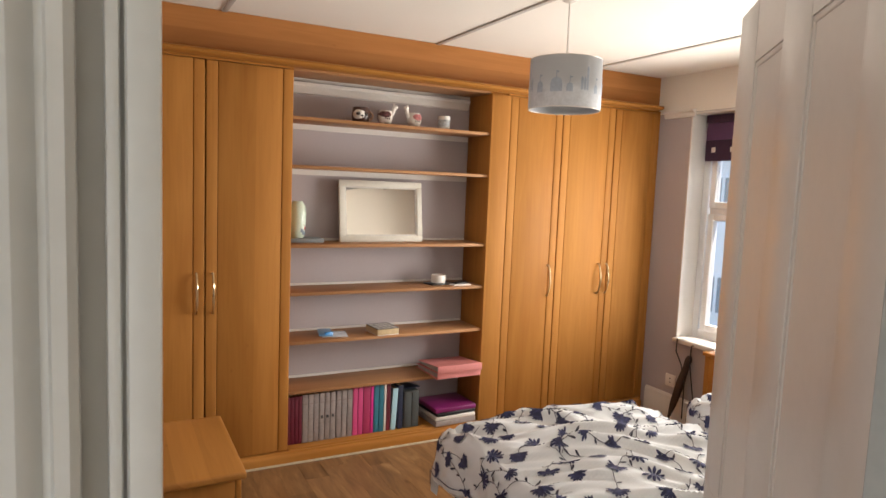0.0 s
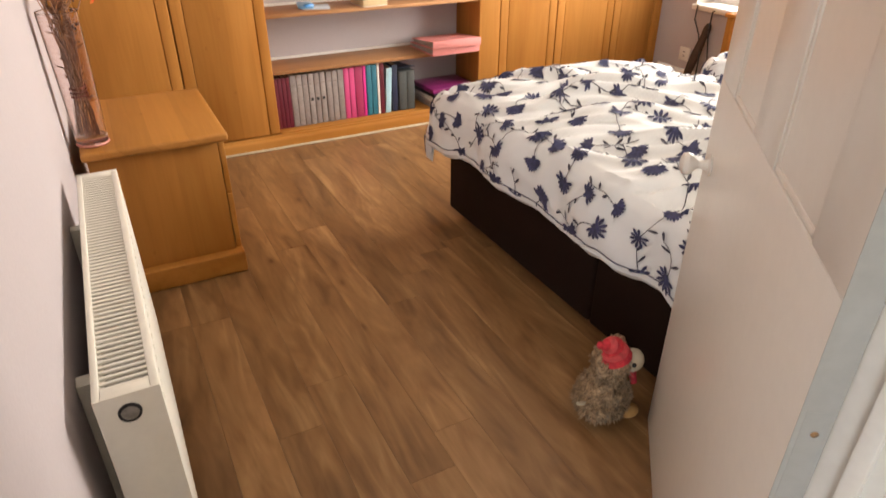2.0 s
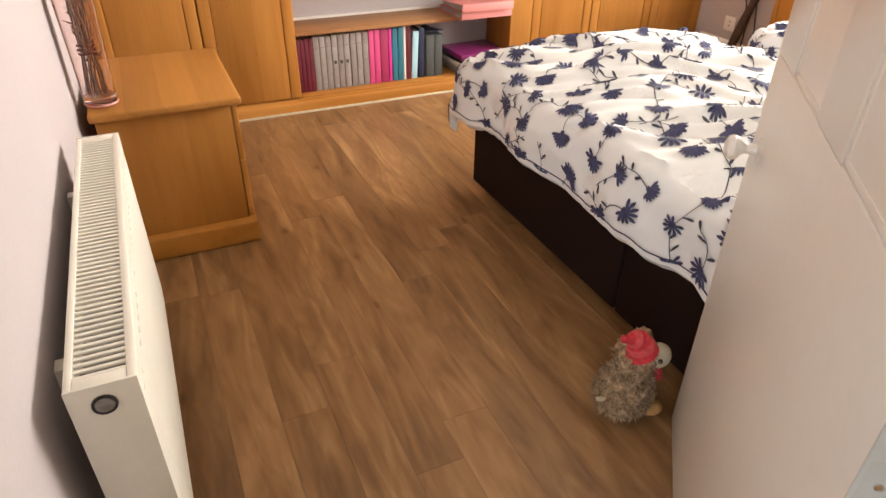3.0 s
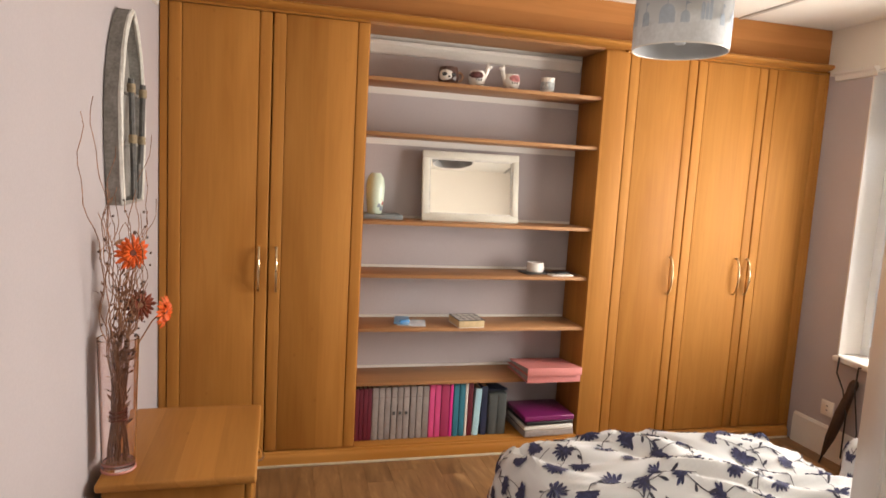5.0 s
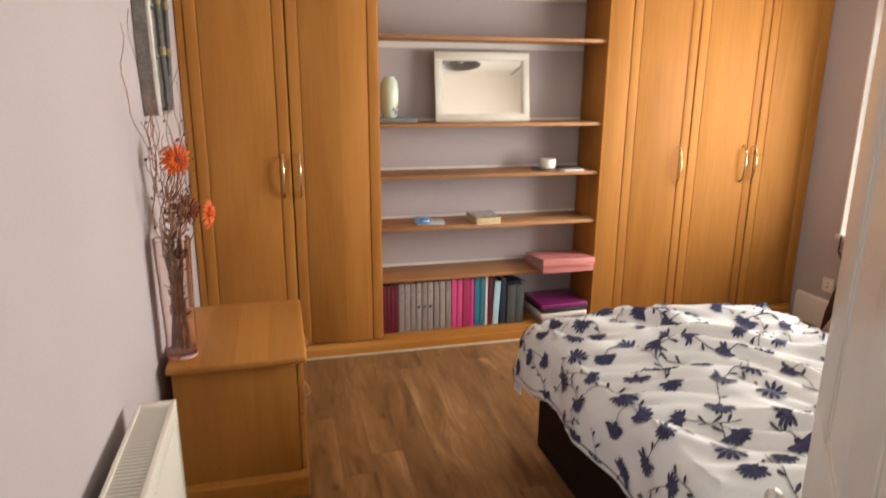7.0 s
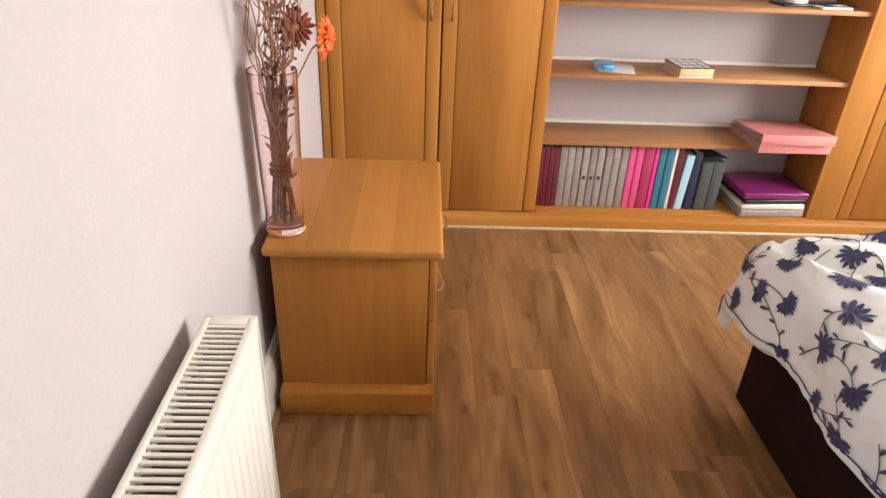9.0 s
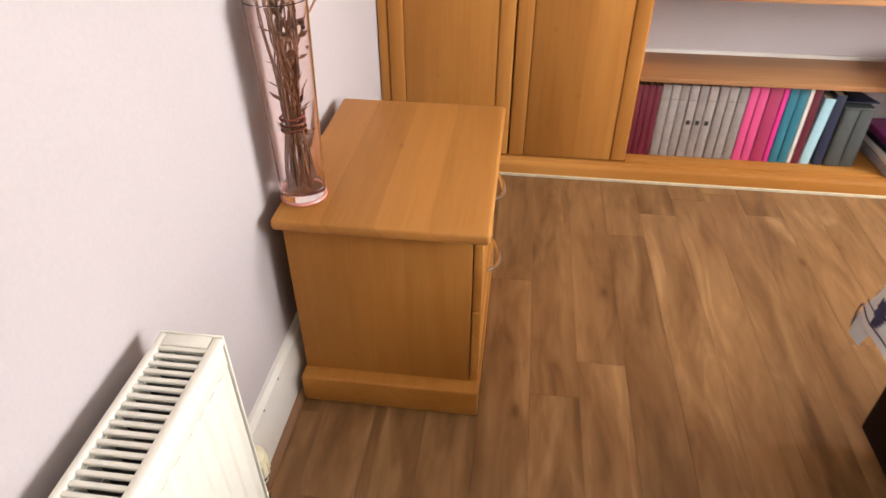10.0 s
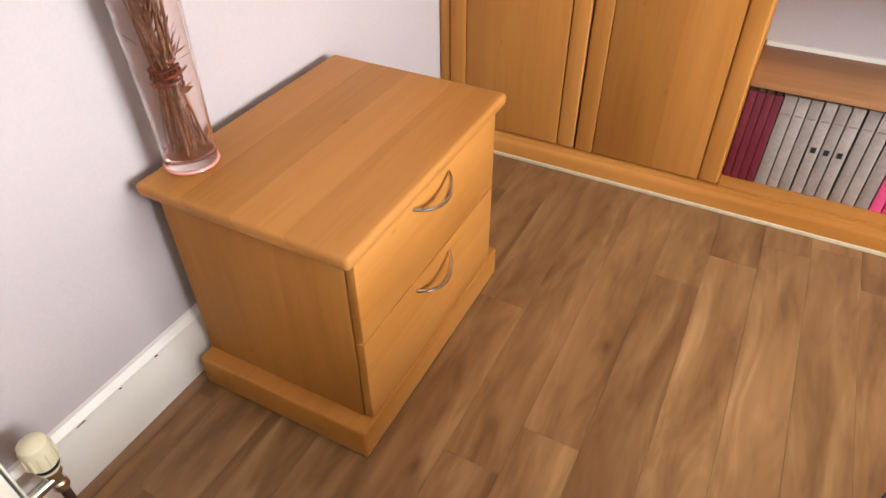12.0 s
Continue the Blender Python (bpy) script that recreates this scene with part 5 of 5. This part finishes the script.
# ---- soft toy by the bed ----
def soft_toy():
    c = Vector((0.0, 0.0, 0.0))
    rng = random.Random(4)
    bm = bmesh.new()
    spots = [(Vector((-0.004, 0, 0.054)), Vector((0.064, 0.058, 0.056))), (Vector((0.006, -0.004, 0.140)), Vector((0.044, 0.042, 0.040))), (Vector((0.028, 0.012, 0.168)), Vector((0.024, 0.018, 0.016)))]
    for o, r in spots:
        bmesh.ops.create_icosphere(bm, subdivisions=4, radius=1.0, matrix=Matrix.Translation(c + o) @ Matrix.Diagonal((*r, 1)))
    for v in bm.verts:
        k = noise.noise(v.co * 55) * 0.009 + noise.noise(v.co * 130) * 0.007
        v.co += (v.co - c - Vector((0, 0, 0.09))).normalized() * k
        v.co.z = max(v.co.z, 0.0)
    for k in range(3600):
        o, r = spots[0] if k % 5 else spots[1]
        d = Vector((rng.gauss(0, 1), rng.gauss(0, 1), rng.gauss(0, 1))).normalized()
        p = c + o + Vector((d.x * r.x, d.y * r.y, d.z * r.z))
        q = p + d * rng.uniform(0.002, 0.010) + Vector((rng.uniform(-0.006, 0.006), rng.uniform(-0.006, 0.006), rng.uniform(-0.009, 0.003)))
        if min(p.z, q.z) < 0.003:
            continue
        s = d.cross(Vector((rng.random(), rng.random(), rng.random()))).normalized() * 0.0032
        bm.faces.new([bm.verts.new(p + s), bm.verts.new(p - s), bm.verts.new(q)])
    n0 = len(bm.faces)
    bm.faces.ensure_lookup_table()

    def more(b, idx):
        for f in b.faces:
            f.material_index = idx
        me = bpy.data.meshes.new("tmp")
        b.to_mesh(me)
        b.free()
        bm.from_mesh(me)
        bpy.data.meshes.remove(me)

    more(ball(c + Vector((0.050, -0.020, 0.138)), 0.025, (1.15, 1.0, 1.0), 3), 1)
    for s in (-0.026, 0.026):
        more(ball(c + Vector((0.052, s - 0.012, 0.014)), 0.019, (1.3, 0.95, 0.75), 2), 2)
    more(tube([c + Vector((-0.062, -0.01, 0.06)), c + Vector((-0.078, -0.014, 0.066)), c + Vector((-0.086, -0.014, 0.07))], [0.006, 0.005, 0.004], 8), 1)
    more(ball(c + Vector((0.034, -0.044, 0.146)), 0.005, sub=2), 3)
    cone = [(Vector((0.004, -0.016, 0.158)), 0.036), (Vector((0.000, -0.014, 0.170)), 0.032), (Vector((-0.006, -0.012, 0.182)), 0.026), (Vector((-0.014, -0.012, 0.190)), 0.020), (Vector((-0.026, -0.012, 0.196)), 0.013), (Vector((-0.040, -0.012, 0.200)), 0.005)]
    for k, ((p, r), (q, w)) in enumerate(zip(cone, cone[1:])):
        more(tube([p, q], [r, w], 16), 4 if k % 2 == 0 else 5)
    more(ball(c + Vector((-0.043, -0.012, 0.201)), 0.0085, sub=2), 4)
    more(tube([c + Vector((0.058, 0.02, 0.118)), c + Vector((0.07, -0.008, 0.098)), c + Vector((0.075, -0.014, 0.066))], [0.009, 0.010, 0.008], 10), 4)
    bm.transform(pose(1.175, 1.150, 0.0, 0, 0, 0) @ Matrix.Diagonal((1.2, 1.2, 1.33, 1)))
    ob = mesh_object("soft_toy", bm, [tint("shaggy_plush", (0.42, 0.29, 0.175), 0.95, var=0.5, scale=70, fine=260, relief=0.8), tint("cream_plush", (0.55, 0.47, 0.34), 0.95), tint("felt_orange", (0.52, 0.28, 0.09), 0.9), BLACKGLAZE, tint("red_felt", (0.58, 0.03, 0.045), 0.85, var=0.25, scale=60), tint("faded_red_felt", (0.60, 0.075, 0.08), 0.85, var=0.2, scale=60)])
    tagged(ob, "shaggy beige plush toy with a red hat sitting by the bed", "soft toy")


soft_toy()


# ---- by the window ----
PURPLE, _t, _b = nodes_of("purple_blind_cloth", 0.8)
_b.inputs["Base Color"].default_value = (0.16, 0.075, 0.17, 1)
_tr = add(_t, "ShaderNodeBsdfTranslucent", Color=(0.22, 0.10, 0.22, 1))
_mx = add(_t, "ShaderNodeMixShader", Fac=0.45)
_t.links.new(_b.outputs[0], _mx.inputs[1])
_t.links.new(_tr.outputs[0], _mx.inputs[2])
_t.links.new(_mx.outputs[0], _t.nodes["Material Output"].inputs["Surface"])
DEEP = tint("deep_purple_band", (0.035, 0.012, 0.04), 0.8)
bl = empty_thing("window_blind", (RX + 0.11, 2.2, 2.12), "purple fabric blind drawn up over the window", "blind")
y0, y1 = WY0 + 0.03, WY1 - 0.045
part("head_rail", box(RX + 0.09, RX + 0.135, y0, y1, 2.10, 2.155, 0.004), DEEP, bl)
prof = [(RX + 0.108, 2.10), (RX + 0.100, 2.05), (RX + 0.106, 1.985), (RX + 0.109, 1.985), (RX + 0.103, 2.05), (RX + 0.111, 2.10)]
part("cloth", prism([(p, q) for p, q in prof], 1, y0, y1), PURPLE, bl)
part("band", box(RX + 0.098, RX + 0.108, y0, y1, 1.842, 1.984, 0.003), DEEP, bl, "dark purple band")
for k in range(14):
    yc = 3.176 - 0.15 * k
    if yc > y0 + 0.04:
        part("white_square", box(RX + 0.0955, RX + 0.0978, yc - 0.016, yc + 0.016, 1.900, 1.935, 0.0005, 1), CERAMIC, bl, "small white square")

tv = empty_thing("television", (3.67, 2.62, WZ0 + 0.002), "small black flat television standing on the sill", "television")
part("screen", box(3.655, 3.69, 2.30, 2.955, 0.725, 1.075, 0.006, 3), BLACK, tv)
part("neck", box(3.665, 3.685, 2.58, 2.68, 0.61, 0.73, 0.004), BLACK, tv)
part("foot", box(3.61, 3.73, 2.50, 2.76, WZ0 + 0.0025, 0.613, 0.004), BLACK, tv)

cab = empty_thing("side_cabinet", (3.42, 2.6, 0), "oak-effect cabinet standing beside the window sill", "cabinet")
part("body", box(3.31, 3.572, 2.44, 2.76, 0.02, 0.625, 0.002), OAK, cab)
part("top", box(3.285, 3.574, 2.425, 2.775, 0.626, 0.648, 0.006, 3), OAK_TOP, cab)
for z0, z1 in ((0.06, 0.34), (0.344, 0.62)):
    part("drawer_front", box(3.292, 3.309, 2.475, 2.725, z0, z1, 0.003), OAK_Y, cab)
for ya in (2.441, 2.728):
    part("stile", box(3.294, 3.3095, ya, ya + 0.031, 0.02, 0.625, 0.002), OAK, cab)
part("plinth", box(3.30, 3.57, 2.445, 2.755, 0.0, 0.0195), OAK_Y, cab)

# a folded dark umbrella and cables hanging below the sill
BROWN = tint("dark_brown_cloth", (0.06, 0.028, 0.017), 0.7, var=0.25, scale=40)
um = empty_thing("folded_umbrella", (3.54, 3.12, 0), "folded dark brown umbrella leaning under the window", "umbrella")
base, top = Vector((3.505, 3.215, 0.0)), Vector((3.592, 3.13, 0.50))
ax = (top - base)
part("canopy", tube([base + ax * f for f in (0.1, 0.3, 0.6, 0.85, 0.95, 1.0)], [0.008, 0.024, 0.03, 0.022, 0.024, 0.014], 9), BROWN, um)
part("tip", tube([base, base + ax * 0.12], [0.004, 0.007], 8), BLACK, um)
for k, (pa, pb, pc, pd) in enumerate((((3.565, 3.225, 0.605), (3.555, 3.22, 0.52), (3.57, 3.18, 0.43), (3.545, 3.12, 0.30)), ((3.64, 3.05, 0.605), (3.566, 3.10, 0.58), (3.56, 3.10, 0.46), (3.52, 3.02, 0.25)))):
    cb = [Vector(pa), Vector(pb), Vector(pc), Vector(pd), Vector((pd[0], pd[1], 0.006))]
    pts = []
    for i in range(len(cb) - 1):
        for s in range(5):
            pts.append(cb[i].lerp(cb[i + 1], s / 5))
    whole("power_cable", tube(pts, 0.0045, 6), BLACK, "thin black cable hanging from the sill", "cable", group="cables")
so = empty_thing("wall_socket", (RX, 3.33, 0.30), "white plastic wall socket above the skirting board", "socket")
part("plate", box(RX - 0.011, RX - 0.0005, 3.262, 3.348, 0.235, 0.321, 0.003), CERAMIC, so)
for dz in (-0.012, 0.014):
    part("pin_slot", box(RX - 0.0118, RX - 0.0105, 3.298, 3.312, 0.276 + dz, 0.281 + dz), BLACK, so, "dark pin slot")

# ---- outside ----
GRASS = tint("far_ground", (0.10, 0.11, 0.08), 0.9, var=0.3, scale=0.3, fine=4)
whole("ground", box(3.95, 400, -300, 300, -3.1, -3.0), GRASS, "flat ground outside the window", "ground", "structure")
BRICK = tint("pale_red_brick", (0.62, 0.40, 0.35), 0.9, var=0.12, scale=2, fine=14)
# house walls near white: the outdoor glare is put into their colour
BRIGHT_WALL = tint("whitened_house_wall", (0.85, 0.84, 0.82), 0.9, var=0.04, scale=1)
ROOF = tint("slate_roof", (0.13, 0.13, 0.14), 0.8, var=0.15, scale=1)
GLASSD = tint("grey_window_glass", (0.3, 0.32, 0.34), 0.1)


def far_house(x, y):
    h = empty_thing("terraced_house", (x, y, -3), "brick house across the street, walls whitened for daylight glare", "house", "houses across the street")
    part("wall", box(x, x + 7, y, y + 6.5, -3.0, 0.75), BRIGHT_WALL, h)
    part("upper_wall", box(x + 0.02, x + 6.98, y + 0.01, y + 6.49, 0.75, 3.2), BRIGHT_WALL, h)
    for yy in (y + 0.15, y + 2.85):
        part("brick_panel", box(x - 0.02, x + 0.015, yy, yy + 0.6, -0.4, 2.6), BRICK, h, "pale brick panel")
    part("roof", prism([(x - 0.4, 3.2), (x + 7.4, 3.2), (x + 3.5, 5.6)], 1, y, y + 6.5), ROOF, h)
    for z in (-2.1, 1.0):
        for yy in (y + 0.9, y + 3.8):
            wd = part("window", joined(box(x - 0.05, x - 0.005, yy, yy + 1.7, z, z + 0.09), box(x - 0.05, x - 0.005, yy, yy + 1.7, z + 1.21, z + 1.3), box(x - 0.05, x - 0.005, yy, yy + 0.09, z + 0.09, z + 1.21), box(x - 0.05, x - 0.005, yy + 1.61, yy + 1.7, z + 0.09, z + 1.21), box(x - 0.05, x - 0.005, yy + 0.8, yy + 0.9, z + 0.09, z + 1.21)), PVC, h, "white framed window")
            part("pane", box(x - 0.03, x - 0.02, yy + 0.09, yy + 1.61, z + 0.09, z + 1.21), GLASSD, wd)


for k in range(5):
    far_house(17.0, -4.0 + 6.6 * k)

# ---- floor planks ----
rng = random.Random(12)
PW = 0.126
plank_meshes = {}
x = -0.03
floor_ob = bpy.data.objects["floor"]
while x < RX - 0.01:
    xa, xb = max(x, 0.0), min(x + PW, RX)
    y = HWALL - rng.uniform(0.0, 1.25)
    while y < 3.60:
        ya, yb = max(y, HWALL), min(y + 1.28, 3.60)
        if yb - ya > 0.01:
            key = (round(xb - xa, 3), round(yb - ya, 3))
            if key not in plank_meshes:
                bm = bmesh.new()
                w, l, g = xb - xa - 0.0002, yb - ya - 0.0002, 0.0008
                lo = [bm.verts.new((p, q, -0.0118)) for p, q in ((0.0002, 0.0002), (w, 0.0002), (w, l), (0.0002, l))]
                md = [bm.verts.new((p, q, -g * 0.6)) for p, q in ((0.0002, 0.0002), (w, 0.0002), (w, l), (0.0002, l))]
                hi = [bm.verts.new((p, q, 0.0)) for p, q in ((0.0002 + g, 0.0002 + g), (w - g, 0.0002 + g), (w - g, l - g), (0.0002 + g, l - g))]
                bm.faces.new(hi)
                for i in range(4):
                    j = (i + 1) % 4
                    bm.faces.new((lo[i], lo[j], md[j], md[i]))
                    bm.faces.new((md[i], md[j], hi[j], hi[i]))
                me = bpy.data.meshes.new("plank")
                bm.to_mesh(me)
                bm.free()
                me.materials.append(PLANK)
                plank_meshes[key] = me
            p = new("plank", plank_meshes[key])
            p.parent = floor_ob
            p.location = (xa, ya, 0.0)
        y += 1.28
    x += PW
